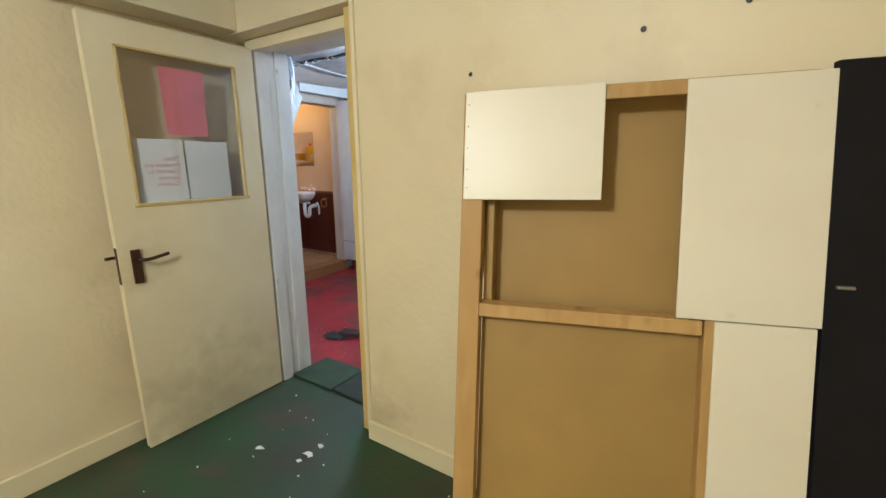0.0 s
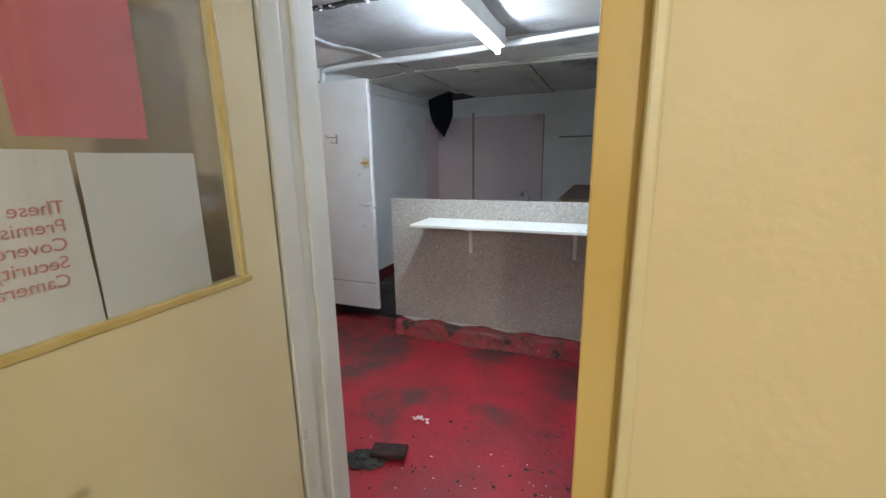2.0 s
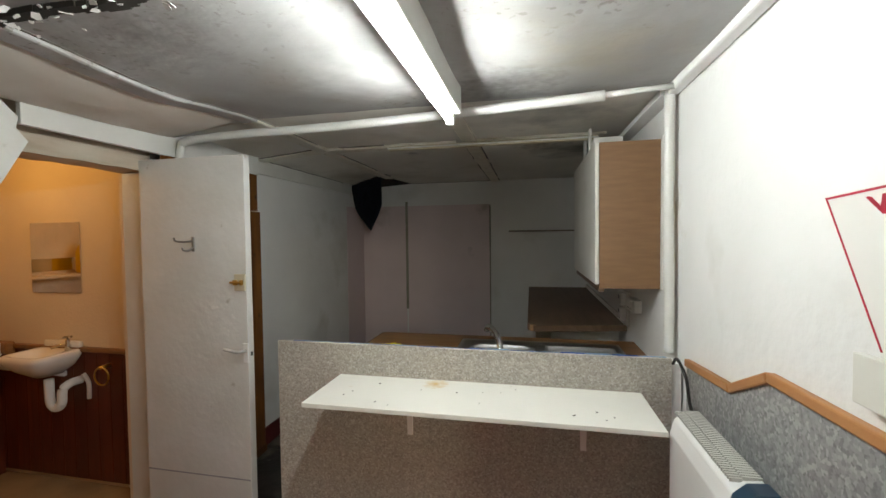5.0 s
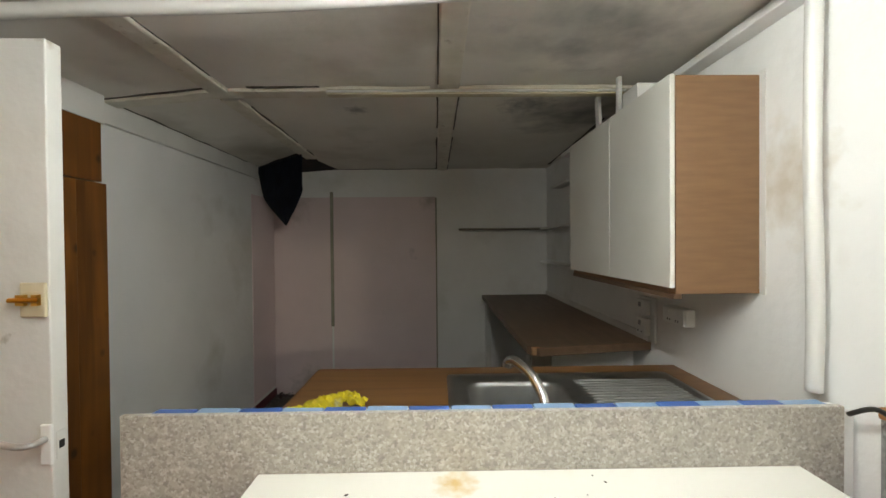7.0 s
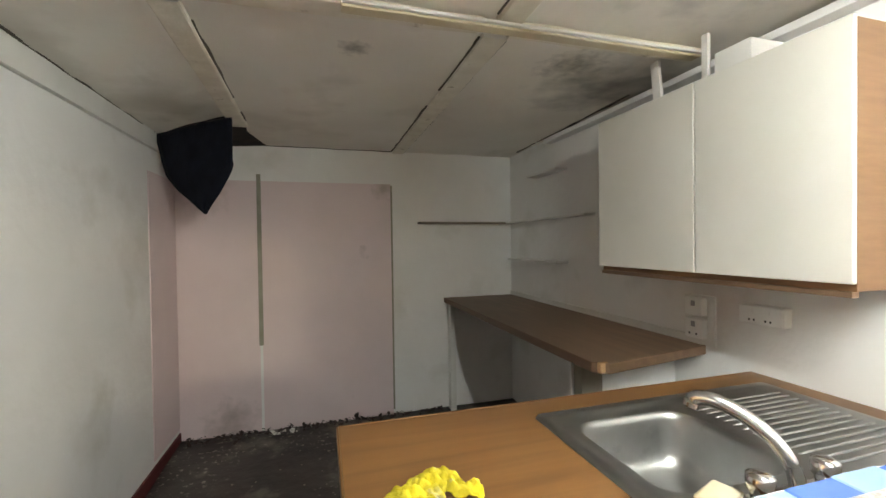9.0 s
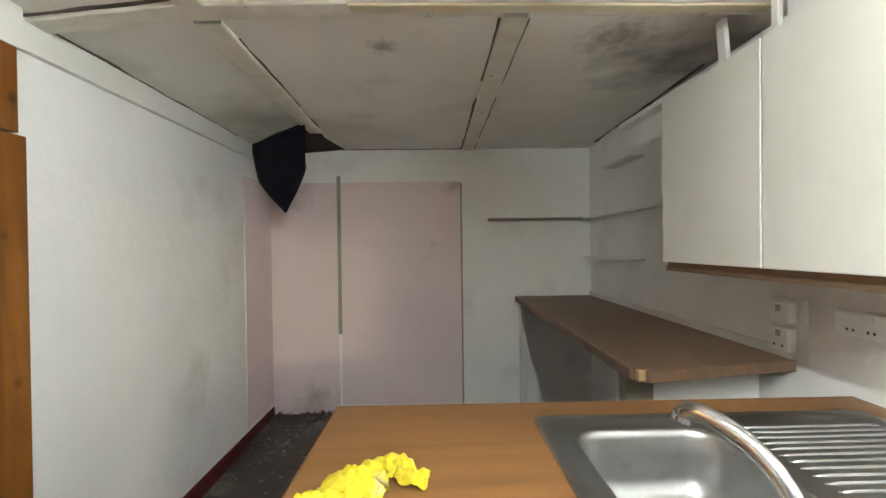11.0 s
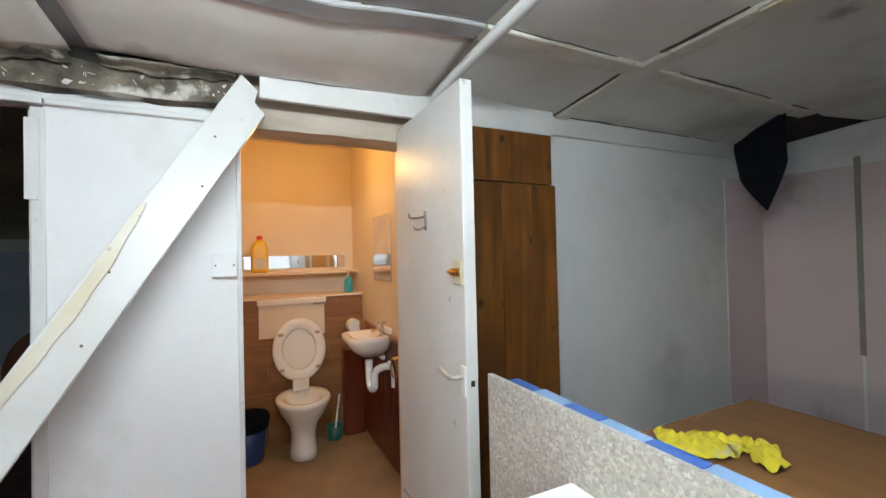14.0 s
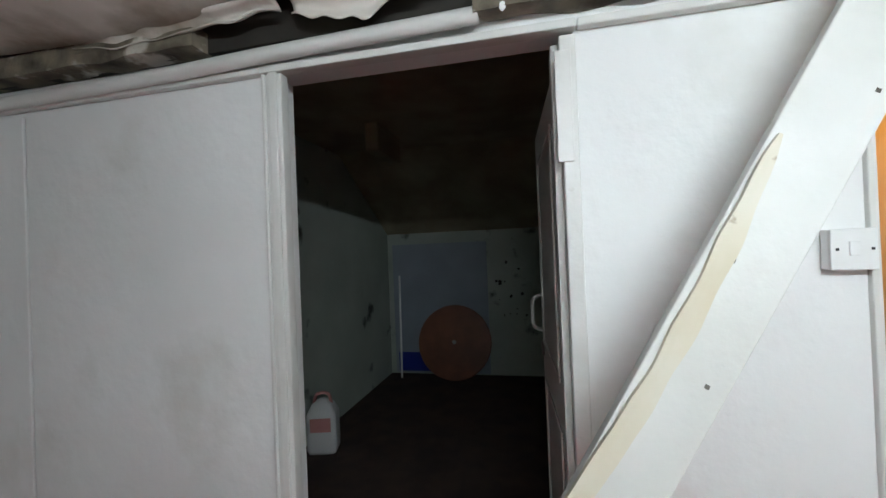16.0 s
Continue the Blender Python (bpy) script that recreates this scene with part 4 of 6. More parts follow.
def kerb_fn(u, v):
    x = -2.84 + 1.78 * u
    front = 3.585 + 0.045 * noise.noise((x * 3, 2, 2)) + 0.012 * noise.noise((x * 17, v * 3, 4))
    top = 0.15 + 0.03 * noise.noise((x * 5, 1, 5))
    if v < 0.7:
        w = v / 0.7
        return (x, front - 0.035 * (1 - w) ** 2 + 0.01 * noise.noise((x * 22, v * 9, 8)), 0.012 + (top - 0.012) * w)
    w = (v - 0.7) / 0.3
    return (x, front + (3.70 - front) * w, top + 0.008 * w + 0.006 * noise.noise((x * 20, v * 9, 1)))


part("kerb", sheet_bm(kerb_fn, 120, 14, 0.01), M["kerb"], counter, "rough red painted concrete kerb", smooth=True)
flakes("rubble_crumbs", 130, lambda: ((lambda x: (x, 3.565 + 0.045 * noise.noise((x * 3, 2, 2)) - abs(random.gauss(0, 0.03)), floor_z(3.5) + 0.003))(random.uniform(-2.86, -1.1))), 0.011, M["rubble"], "damp brown rubble crumbs along the counter foot", 0.4)
flakes("rubble_crumbs", 70, lambda: (random.uniform(-3.6, -2.7), random.uniform(3.15, 3.62), floor_z(3.4) + 0.003), 0.009, M["rubble"], "damp brown grit on the worn red floor", 0.3)
part("end_post", bevelled(boxes((-1.098, -1.055, 3.56, 3.655, 0.05, 0.60)), 0.003), M["white_gloss"], counter)
tile_a = mesh_of("tile", bevelled(boxes((-0.0525, 0.0525, -0.029, 0.029, 0, 0.008)), 0.0025, 1), M["tile_dark"])
tile_b = mesh_of("tile", bevelled(boxes((-0.0525, 0.0525, -0.029, 0.029, 0, 0.008)), 0.0025, 1), M["tile_light"])
for k in range(16):
    ob = new("tile", (tile_a, tile_b)[k % 2])
    ob.parent = counter
    ob.matrix_world = pose(-2.765 + k * 0.1075, 3.697 + random.uniform(-0.004, 0.004), 1.1445 + random.uniform(-0.001, 0.001), random.uniform(-1, 1), random.uniform(-0.6, 0.6), random.uniform(-1.5, 1.5))
shelf = thing("counter_shelf", "white melamine shelf with rust stains on plastic brackets", "shelf")
part("board", bevelled(boxes((-2.53, -1.215, 3.303, 3.648, 1.004, 1.022)), 0.002), M["shelf_white"], shelf)
for bx in (-2.19, -1.44):
    part("bracket", joined(bevelled(prism_bm([(3.648, 1.002), (3.648, 0.765), (3.636, 0.765), (3.624, 0.93), (3.40, 0.99), (3.40, 1.002)], "x", bx - 0.012, bx + 0.012), 0.002), boxes((bx - 0.004, bx + 0.004, 3.50, 3.64, 0.985, 1.0))), M["plastic_white"], shelf, "white shelf bracket")

flakes("shelf_crumbs", 16, lambda: (random.uniform(-2.45, -1.3), random.uniform(3.34, 3.63), 1.0222), 0.004, M["rubble"], "dark crumbs of dirt on the white shelf", 0.05)

# worktop, sink, tap, cloth
worktop = thing("worktop", "oak-look laminate worktop behind the counter", "worktop")
part("top", joined(boxes((-2.61, -2.0, 3.742, 4.45, 0.99, 1.03)), boxes((-1.60, -1.06, 3.742, 4.45, 0.99, 1.03)), boxes((-2.0, -1.60, 3.742, 3.90, 0.99, 1.03)), boxes((-2.0, -1.60, 4.265, 4.45, 0.99, 1.03))), M["worktop"], worktop)
part("edging", joined(bevelled(boxes((-2.616, -2.611, 3.742, 4.452, 0.99, 1.031)), 0.001), bevelled(boxes((-2.61, -1.06, 4.451, 4.456, 0.99, 1.031)), 0.001)), M["worktop"], worktop)
unit = thing("base_unit", "brown-sided kitchen base unit under the sink", "cabinet")
part("side_panel", boxes((-2.58, -2.56, 3.76, 4.40, 0.06, 0.989)), M["brown_board"], unit)
part("side_panel", boxes((-1.09, -1.07, 3.76, 4.40, 0.06, 0.989)), M["brown_board"], unit)
part("front", boxes((-2.56, -1.09, 4.38, 4.40, 0.16, 0.97)), M["white_board"], unit)


def rrect(x0, x1, y0, y1, r, z, n=5):
    out = []
    for cx, cy, a0 in ((x1 - r, y1 - r, 0), (x0 + r, y1 - r, 90), (x0 + r, y0 + r, 180), (x1 - r, y0 + r, 270)):
        for k in range(n + 1):
            a = radians(a0 + 90 * k / n)
            out.append((cx + r * math.cos(a), cy + r * math.sin(a), z))
    return out


def sink_bm():
    bm = bmesh.new()
    def ring(pts):
        return [bm.verts.new(p) for p in pts]
    outer0 = ring(rrect(-2.062, -1.165, 3.79, 4.340, 0.02, 1.032))
    outer1 = ring(rrect(-2.058, -1.170, 3.795, 4.336, 0.02, 1.040))
    outer2 = ring(rrect(-2.030, -1.185, 3.82, 4.305, 0.03, 1.0385))
    steps = ((0.0, 1.0345), (0.004, 1.0342), (0.009, 1.032), (0.013, 1.026), (0.016, 1.016), (0.022, 0.975), (0.030, 0.925), (0.038, 0.902), (0.052, 0.886), (0.075, 0.878), (0.11, 0.875))
    deck = [ring(rrect(-2.022, -1.193, 3.828, 4.297, 0.03, 1.0345)), ring(rrect(-2.004, -1.619, 3.894, 4.268, 0.072, 1.0345))]
    bowl = [ring(rrect(-1.998 + d, -1.625 - d, 3.900 + d, 4.262 - d, max(0.035, 0.07 - 0.3 * d), z)) for d, z in steps]
    flat = bowl[-1]
    rings = [outer0, outer1, outer2] + deck + bowl
    for a, b in zip(rings, rings[1:]):
        for k in range(len(a)):
            bm.faces.new((a[k], a[(k + 1) % len(a)], b[(k + 1) % len(b)], b[k]))
    bm.faces.new(flat)
    return bm


sink = thing("kitchen_sink", "stainless steel sink with drainer set in the worktop", "sink")
part("bowl", sink_bm(), M["steel"], sink, smooth=True)
for k in range(14):
    y = 3.90 + k * 0.027
    part("drainer_ridge", tube_bm([(-1.575, y, 1.031), (-1.55, y, 1.0355), (-1.23, y, 1.0365), (-1.205, y, 1.033)], 0.0042, 8), M["steel"], sink, smooth=True)
part("plug_hole", moved(lathe_bm([(0.012, 0.002), (0.034, 0.002), (0.038, 0.0), (0.03, -0.004)], 24), pose(-1.81, 4.08, 0.877)), M["chrome"], sink, smooth=True)
tap = thing("mixer_tap", "chrome mixer tap with arched spout", "tap")
spout_line = smooth_path([(-1.788, 3.815, 1.05), (-1.790, 3.822, 1.10), (-1.800, 3.850, 1.145), (-1.820, 3.893, 1.180), (-1.850, 3.940, 1.200), (-1.868, 3.968, 1.196), (-1.874, 3.975, 1.178)])
part("spout", tube_bm(spout_line, 0.0125, 14, radii=[0.0145 + 0.003 * (k / (len(spout_line) - 1)) ** 2 for k in range(len(spout_line))]), M["chrome"], tap, smooth=True)
part("base", joined(bevelled(boxes((-1.895, -1.675, 3.80, 3.85, 1.039, 1.060)), 0.008, 3)), M["chrome"], tap, smooth=True)
for tx in (-1.872, -1.700):
    part("knob", moved(lathe_bm([(0.016, 0), (0.018, 0.012), (0.024, 0.02), (0.024, 0.045), (0.012, 0.05)], 16), pose(tx, 3.825, 1.060)), M["chrome"], tap, smooth=True)
sponge = solid("scourer", bevelled(boxes((-0.045, 0.045, -0.03, 0.03, 0, 0.02)), 0.008, 3), M["cream_strip"], "cream sponge on the sink edge", "sponge", pose(-1.93, 3.86, 1.043, 0, 0, 20), smooth=True)


RAG_LINE = smooth_path([(-0.125, -0.035, 0), (-0.085, -0.045, 0), (-0.03, -0.05, 0), (-0.015, 0.02, 0), (0.03, 0.055, 0), (0.07, 0.045, 0), (0.085, 0.01, 0), (0.122, 0.0, 0)], 10)


def rag_fn(u, v):
    k = min(int(u * 70), 69)
    p, q = RAG_LINE[k], RAG_LINE[k + 1]
    d = (q - p).normalized()
    side = Vector((-d.y, d.x, 0))
    c = p.lerp(q, u * 70 - k)
    wide = 0.024 + 0.032 * math.sin(math.pi * min(1, u * 1.2)) ** 1.5 + 0.012 * noise.noise((u * 9, 0.3, 1.7))
    w = (v - 0.5) * 2
    at = c + side * (w * wide * (1 + 0.35 * noise.noise((u * 7, w * 2, 5.0))))
    fold = 0.010 * noise.noise((at.x * 38, at.y * 38, 2.0)) + 0.008 * noise.noise((at.x * 85, at.y * 85, 7.0)) + 0.004 * math.sin(190 * at.x + 120 * at.y + 4 * noise.noise((at.x * 20, at.y * 20, 1)))
    z = 0.011 * (1 - abs(w) ** 3) + fold * (1.15 - 0.4 * abs(w)) + 0.006
    return (at.x, at.y, max(0.002, z))


solid("cleaning_rag", sheet_bm(rag_fn, 140, 30, 0.002), M["yellow_cloth"], "crumpled yellow cleaning cloth on the worktop", "cloth", pose(-2.46, 4.035, 1.031, 0, 0, 6), smooth=True)

# side worktop and shelves
sw = thing("side_worktop", "dull brown laminate worktop along the wall", "worktop")
part("top", bevelled(prism_bm([(-1.675, 6.58), (-1.055, 6.58), (-1.055, 4.655), (-1.625, 4.555), (-1.675, 4.60)], "z", 1.045, 1.085), 0.004), M["dark_worktop"], sw)
part("chipped_corner", bevelled(boxes((-1.660, -1.618, 4.566, 4.59, 1.046, 1.0865)), 0.006), M["pale_chip"], sw, "chipped bare corner")
part("support_panel", boxes((-1.63, -1.075, 4.80, 4.82, 0.09, 1.044)), M["white_wall"], sw)
part("support_panel", boxes((-1.645, -1.60, 6.50, 6.575, 0.15, 1.044)), M["white_gloss"], sw)
part("support_post", boxes((-1.62, -1.52, 4.74, 4.795, 0.09, 1.044)), M["grey_wood"], sw)
part("back_batten", boxes((-1.07, -1.055, 4.66, 6.57, 1.086, 1.12)), M["white_gloss"], sw)
ws = thing("corner_shelf", "thin weathered corner shelf on the kitchen wall", "shelf")
part("long_board", bevelled(boxes((-1.89, -1.055, 6.50, 6.588, 1.70, 1.716)), 0.002), M["grey_wood"], ws)
part("return_board", bevelled(boxes((-1.14, -1.055, 5.40, 6.50, 1.700, 1.712)), 0.002), M["white_gloss"], ws)
for z in (2.025, 1.395):
    solid("small_shelf", bevelled(boxes((-1.15, -1.053, 5.70, 6.45 if z < 1.5 else 6.1, z, z + 0.014)), 0.002), M["white_gloss"], "narrow white painted wall shelf", "shelf", group="small wall shelves")
cab = thing("wall_cabinet", "white-fronted wall cabinet with brown sides", "cabinet")
part("body", bevelled(boxes((-1.325, -1.052, 3.98, 4.982, 1.402, 2.108)), 0.001), M["brown_board"], cab)
for y0, y1 in ((3.978, 4.445), (4.450, 4.985)):
    part("door", bevelled(boxes((-1.345, -1.328, y0, y1, 1.422, 2.112)), 0.003), M["white_board"], cab, "white melamine door")
part("bottom_edge", boxes((-1.327, -1.30, 3.99, 4.99, 1.385, 1.401)), M["dark_worktop"], cab)
part("plaster_line", boxes((-1.0535, -1.048, 3.955, 3.979, 1.40, 2.12)), M["white_gloss"], cab, "ragged white filler line")
for y0, y1, tilt in ((4.625, 4.665, 6), (4.415, 4.440, 0)):
    solid("fixing_strip", bevelled(boxes((-0.008, 0.008, 0, y1 - y0, 0, 0.17)), 0.002), M["white_gloss"], "white strip fixing the cabinet to the ceiling", "batten", pose(-1.31, y0, 2.109, -tilt), group="cabinet fixings")
solid("packing_block", bevelled(boxes((-1.31, -1.16, 4.265, 4.395, 2.109, 2.195)), 0.004), M["white_gloss"], "white painted packing block on the wall cabinet", "block")
so = thing("socket_outlet", "white switch and socket on a painted wall board", "socket", group="kitchen sockets")
part("backplate", bevelled(boxes((-1.062, -1.0495, 4.61, 4.76, 1.085, 1.30)), 0.002), M["white_gloss"], so)
for z0, z1 in ((1.215, 1.29), (1.115, 1.20)):
    face = part("face", bevelled(boxes((-1.098, -1.063, 4.64, 4.725, z0, z1)), 0.005), M["plastic_white"], so)
    part("rocker", bevelled(boxes((-1.103, -1.0985, 4.672, 4.69, z1 - 0.035, z1 - 0.012)), 0.001), M["grey_ink"], face)
for y in (4.665, 4.70):
    part("pin_hole", boxes((-1.0992, -1.0985, y - 0.004, y + 0.004, 1.13, 1.138)), M["black_rubber"], face)
so = thing("socket_outlet", "white double electric socket on a surface box", "socket", group="kitchen sockets")
part("box", bevelled(boxes((-1.092, -1.0495, 4.315, 4.475, 1.222, 1.294)), 0.005), M["plastic_white"], so)
face = part("face", bevelled(boxes((-1.099, -1.0925, 4.317, 4.473, 1.224, 1.292)), 0.003), M["plastic_white"], so)
for y in (4.365, 4.425):
    part("rocker", bevelled(boxes((-1.103, -1.0995, y - 0.008, y + 0.008, 1.265, 1.284)), 0.001), M["plastic_white"], face)
    part("pin_hole", boxes((-1.0998, -1.0992, y - 0.012, y - 0.006, 1.236, 1.244), (-1.0998, -1.0992, y + 0.006, y + 0.012, 1.236, 1.244)), M["black_rubber"], face)

# black torn felt at the ceiling hole
HOLE = [(-3.60, 6.22), (-3.36, 6.0), (-3.13, 5.85), (-3.065, 5.875), (-3.10, 6.2), (-3.03, 6.57), (-3.5, 6.58)]
solid("ceiling_hole", loft_bm([[(x, y, ceiling_z(x, y) + dz) for x, y in HOLE] for dz in (-0.005, 0.004)]), M["hole_brown"], "dark ragged hole in the ceiling corner", "hole")


def felt_fn(u, v):
    a, b = Vector((-3.63, 6.22, 2.25)), Vector((-3.12, 5.82, 2.272))
    half = 1 - 0.30 * v if v < 0.5 else 0.85 * (1 - ((v - 0.5) / 0.5) ** 1.25) + 0.012
    c = a.lerp(b, 0.5 + (u - 0.5) * half + 0.16 * v)
    z = c.z - 0.535 * v + (0.020 * abs(noise.noise((u * 9, 2.0, 1.0))) - 0.01) * (1 - v) - 0.03 * v * (1 - v) * math.sin(6 * u)
    bulge = 0.045 * math.sin(math.pi * u) * math.sin(math.pi * v) + 0.022 * noise.noise((u * 4, v * 4, 7))
    return (c.x + 0.6 * bulge, c.y - bulge, z)


solid("roofing_felt", sheet_bm(felt_fn, 16, 20, 0.004), M["black_felt"], "torn black roofing felt hanging from the ceiling hole", "roofing felt", smooth=True)

# pipes and batten
pipe = thing("ceiling_conduit", "white painted conduit across the ceiling", "pipe")
part("run", tube_bm(smooth_path([(-3.56, 3.82, 2.07), (-3.545, 3.82, 2.16), (-3.50, 3.815, 2.20), (-3.2, 3.80, 2.215), (-2.5, 3.76, 2.212), (-1.7, 3.70, 2.225), (-1.35, 3.68, 2.235)]), 0.022, 12), M["white_gloss"], pipe, smooth=True)
part("thin_run", tube_bm([(-1.35, 3.68, 2.238), (-1.075, 3.66, 2.248)], 0.012, 10), M["white_gloss"], pipe, smooth=True)
part("stub", tube_bm([(-3.56, 3.72, 2.065), (-3.555, 3.93, 2.06)], 0.014, 10), M["white_gloss"], pipe, smooth=True)
solid("wall_pipe", tube_bm(smooth_path([(-1.085, 3.75, 2.26), (-1.088, 3.752, 1.8), (-1.083, 3.748, 1.4), (-1.085, 3.75, 1.166)]), 0.021, 12), M["white_gloss"], "white painted vertical wall pipe", "pipe", smooth=True)
solid("cable", tube_bm(smooth_path([(-1.10, 3.64, 1.15), (-1.11, 3.56, 1.19), (-1.10, 3.50, 1.14), (-1.095, 3.47, 1.05), (-1.10, 3.36, 1.0)]), 0.006, 8), M["black_rubber"], "black power cable over the counter end", "cable", smooth=True)
old = thing("old_light_batten", "unlit white light batten on the ceiling", "light")
part("body", bevelled(boxes((-2.58, -1.25, 4.50, 4.545, 2.238, 2.262)), 0.004), M["cream_strip"], old)
part("lip", bevelled(boxes((-2.58, -1.25, 4.485, 4.50, 2.244, 2.254)), 0.003), M["white_gloss"], old)

fl = thing("fluorescent_light", "lit fluorescent tube on a ceiling batten", "light")
part("body", bevelled(boxes((TUBE_X - 0.044, TUBE_X + 0.044, TUBE_Y0 - 0.03, TUBE_Y1 + 0.03, 2.164, 2.29)), 0.005), M["white_gloss"], fl)
part("tube", tube_bm([(TUBE_X, TUBE_Y0, TUBE_Z), (TUBE_X, TUBE_Y1, TUBE_Z)], 0.013), M["tube"], fl, smooth=True)
for y in (TUBE_Y0 - 0.012, TUBE_Y1 + 0.012):
    part("lamp_holder", bevelled(boxes((TUBE_X - 0.016, TUBE_X + 0.016, y - 0.011, y + 0.011, 2.118, 2.186)), 0.004), M["plastic_white"], fl)

# wooden plank door
wd = thing("wooden_door", "varnished brown pine plank door, closed", "door")
ys = (3.762, 3.87, 4.03, 4.19, 4.37, 4.53)
for k, (a, b) in enumerate(zip(ys, ys[1:])):
    part("plank", bevelled(boxes((-3.63, -3.572 + 0.003 * (k % 2), a + 0.001, b - 0.001, 0.05 + 0.02 * k, 1.852)), 0.003), M["wood"], wd)
for a, b in ((3.762, 4.02), (4.02, 4.27), (4.27, 4.515)):
    part("top_plank", bevelled(boxes((-3.63, -3.580, a + 0.001, b - 0.001, 1.860, 2.123)), 0.003), M["wood"], wd)
part("bottom_rail", bevelled(prism_bm([(3.745, 0.05), (4.53, 0.10), (4.53, 0.15), (3.745, 0.12)], "x", -3.571, -3.562), 0.002), M["wood"], wd)

# toilet door
td = thing("toilet_door", "white painted toilet door standing open", "door", pose(0, 0.033, 0))
part("leaf", bevelled(boxes((-3.69, -3.054, 3.655, 3.70, 0.19, 2.085)), 0.003), M["white_gloss"], td)
part("kick_line", boxes((-3.688, -3.06, 3.6535, 3.6545, 0.42, 0.428)), M["grey_ink"], td)
hd = part("handle", bevelled(boxes((-3.076, -3.048, 3.645, 3.654, 1.035, 1.135)), 0.003), M["plastic_white"], td, "white plate with a worn aluminium lever")
part("lever", tube_bm(smooth_path([(-3.062, 3.645, 1.10), (-3.064, 3.615, 1.10), (-3.09, 3.605, 1.10), (-3.155, 3.607, 1.110)]), 0.008, 8), M["lever_metal"], hd, smooth=True)
part("latch_plate", bevelled(boxes((-3.0538, -3.0515, 3.664, 3.691, 1.04, 1.11)), 0.001), M["white_gloss"], td)
part("latch_hole", boxes((-3.0512, -3.0505, 3.670, 3.685, 1.065, 1.085)), M["black_rubber"], td)
bolt = part("bolt_plate", bevelled(boxes((-3.118, -3.056, 3.645, 3.654, 1.40, 1.485)), 0.003), M["cream_strip"], td)
part("bolt", joined(tube_bm([(-3.135, 3.636, 1.443), (-3.062, 3.636, 1.443)], 0.006, 8), boxes((-3.118, -3.098, 3.634, 3.645, 1.43, 1.456)), boxes((-3.08, -3.066, 3.634, 3.645, 1.43, 1.456))), M["brass"], bolt, "yellowed brass sliding bolt")
ck = part("coat_hook", joined(boxes((-3.366, -3.352, 3.648, 3.654, 1.60, 1.675)), tube_bm(smooth_path([(-3.36, 3.65, 1.655), (-3.385, 3.63, 1.65), (-3.43, 3.615, 1.655), (-3.44, 3.615, 1.672)]), 0.005, 8), tube_bm(smooth_path([(-3.36, 3.65, 1.62), (-3.372, 3.63, 1.605), (-3.39, 3.62, 1.608), (-3.395, 3.62, 1.62)]), 0.005, 8)), M["grey_metal"], td, "bent metal coat hook", smooth=True)
notice = part("notice", boxes((-3.44, -3.29, 3.7005, 3.7015, 1.42, 1.70)), M["paper"], td, "white printed notice")
part("printed_lines", boxes(*[(-3.42, -3.31 - 0.02 * (k % 3), 3.7016, 3.7020, 1.65 - 0.024 * k, 1.657 - 0.024 * k) for k in range(7)]), M["grey_ink"], notice)

for z in (0.45, 1.80):
    part("hinge", bevelled(boxes((-3.70, -3.688, 3.698, 3.706, z, z + 0.09)), 0.001), M["grey_metal"], td)

# light switch
swi = thing("light_switch", "white square light switch on a surface box", "switch")
part("box", bevelled(boxes((-3.729, -3.70, 2.925, 3.01, 1.435, 1.522)), 0.003), M["plastic_white"], swi)
fp = part("face_plate", bevelled(boxes((-3.6995, -3.693, 2.924, 3.011, 1.434, 1.523)), 0.003), M["plastic_white"], swi)
part("rocker", bevelled(boxes((-3.6925, -3.689, 2.957, 2.978, 1.465, 1.495)), 0.001), M["plastic_white"], fp)
for y in (2.936, 3.0):
    part("screw", boxes((-3.6925, -3.6915, y - 0.003, y + 0.003, 1.476, 1.482)), M["black_rubber"], fp)

# ---- wall by the counter: dado panel, heater, sign, hooks
dado = thing("wall_cladding", "grey speckled laminate panel with orange-brown edging", "wall panel")
prof = [(3.60, 1.165), (3.24, 1.195), (3.036, 1.298), (2.45, 1.310), (2.20, 1.20), (1.87, 1.05)]
part("panel", prism_bm([(1.87, 0.12), (3.60, 0.15)] + prof, "x", RIGHT - 0.014, RIGHT - 0.001), M["terrazzo_grey"], dado)
for (y0, z0), (y1, z1) in zip(prof, prof[1:]):
    L = math.hypot(y1 - y0, z1 - z0)
    e = bevelled(boxes((RIGHT - 0.024, RIGHT - 0.001, 0, L, -0.018, 0.010)), 0.005)
    part("edging", moved(e, Matrix.Translation((0, y0, z0)) @ Matrix.Rotation(math.atan2(z1 - z0, y1 - y0), 4, "X")), M["orange_trim"], dado, "orange-brown wooden edging")
heater = thing("panel_heater", "white slimline wall heater with dark teal end cap", "heater")
hp = [(-1.122, 0.745), (-1.195, 0.73), (-1.205, 0.75), (-1.205, 0.985), (-1.192, 1.03), (-1.165, 1.055), (-1.122, 1.06)]
heater.location.z = 0.028
part("case", bevelled(prism_bm(hp, "y", 2.925, 3.33), 0.004), M["plastic_white"], heater)
gr = bmesh.new()
for k in range(34):
    y = 2.94 + k * 0.0113
    for a, b in zip(hp[4:6], hp[5:7]):
        bm_box(gr, min(a[0], b[0]), max(a[0], b[0]), y, y + 0.004, max(a[1], b[1]) - 0.004, max(a[1], b[1]) + 0.005)
part("grille", gr, M["grille_grey"], heater, "slotted top grille")
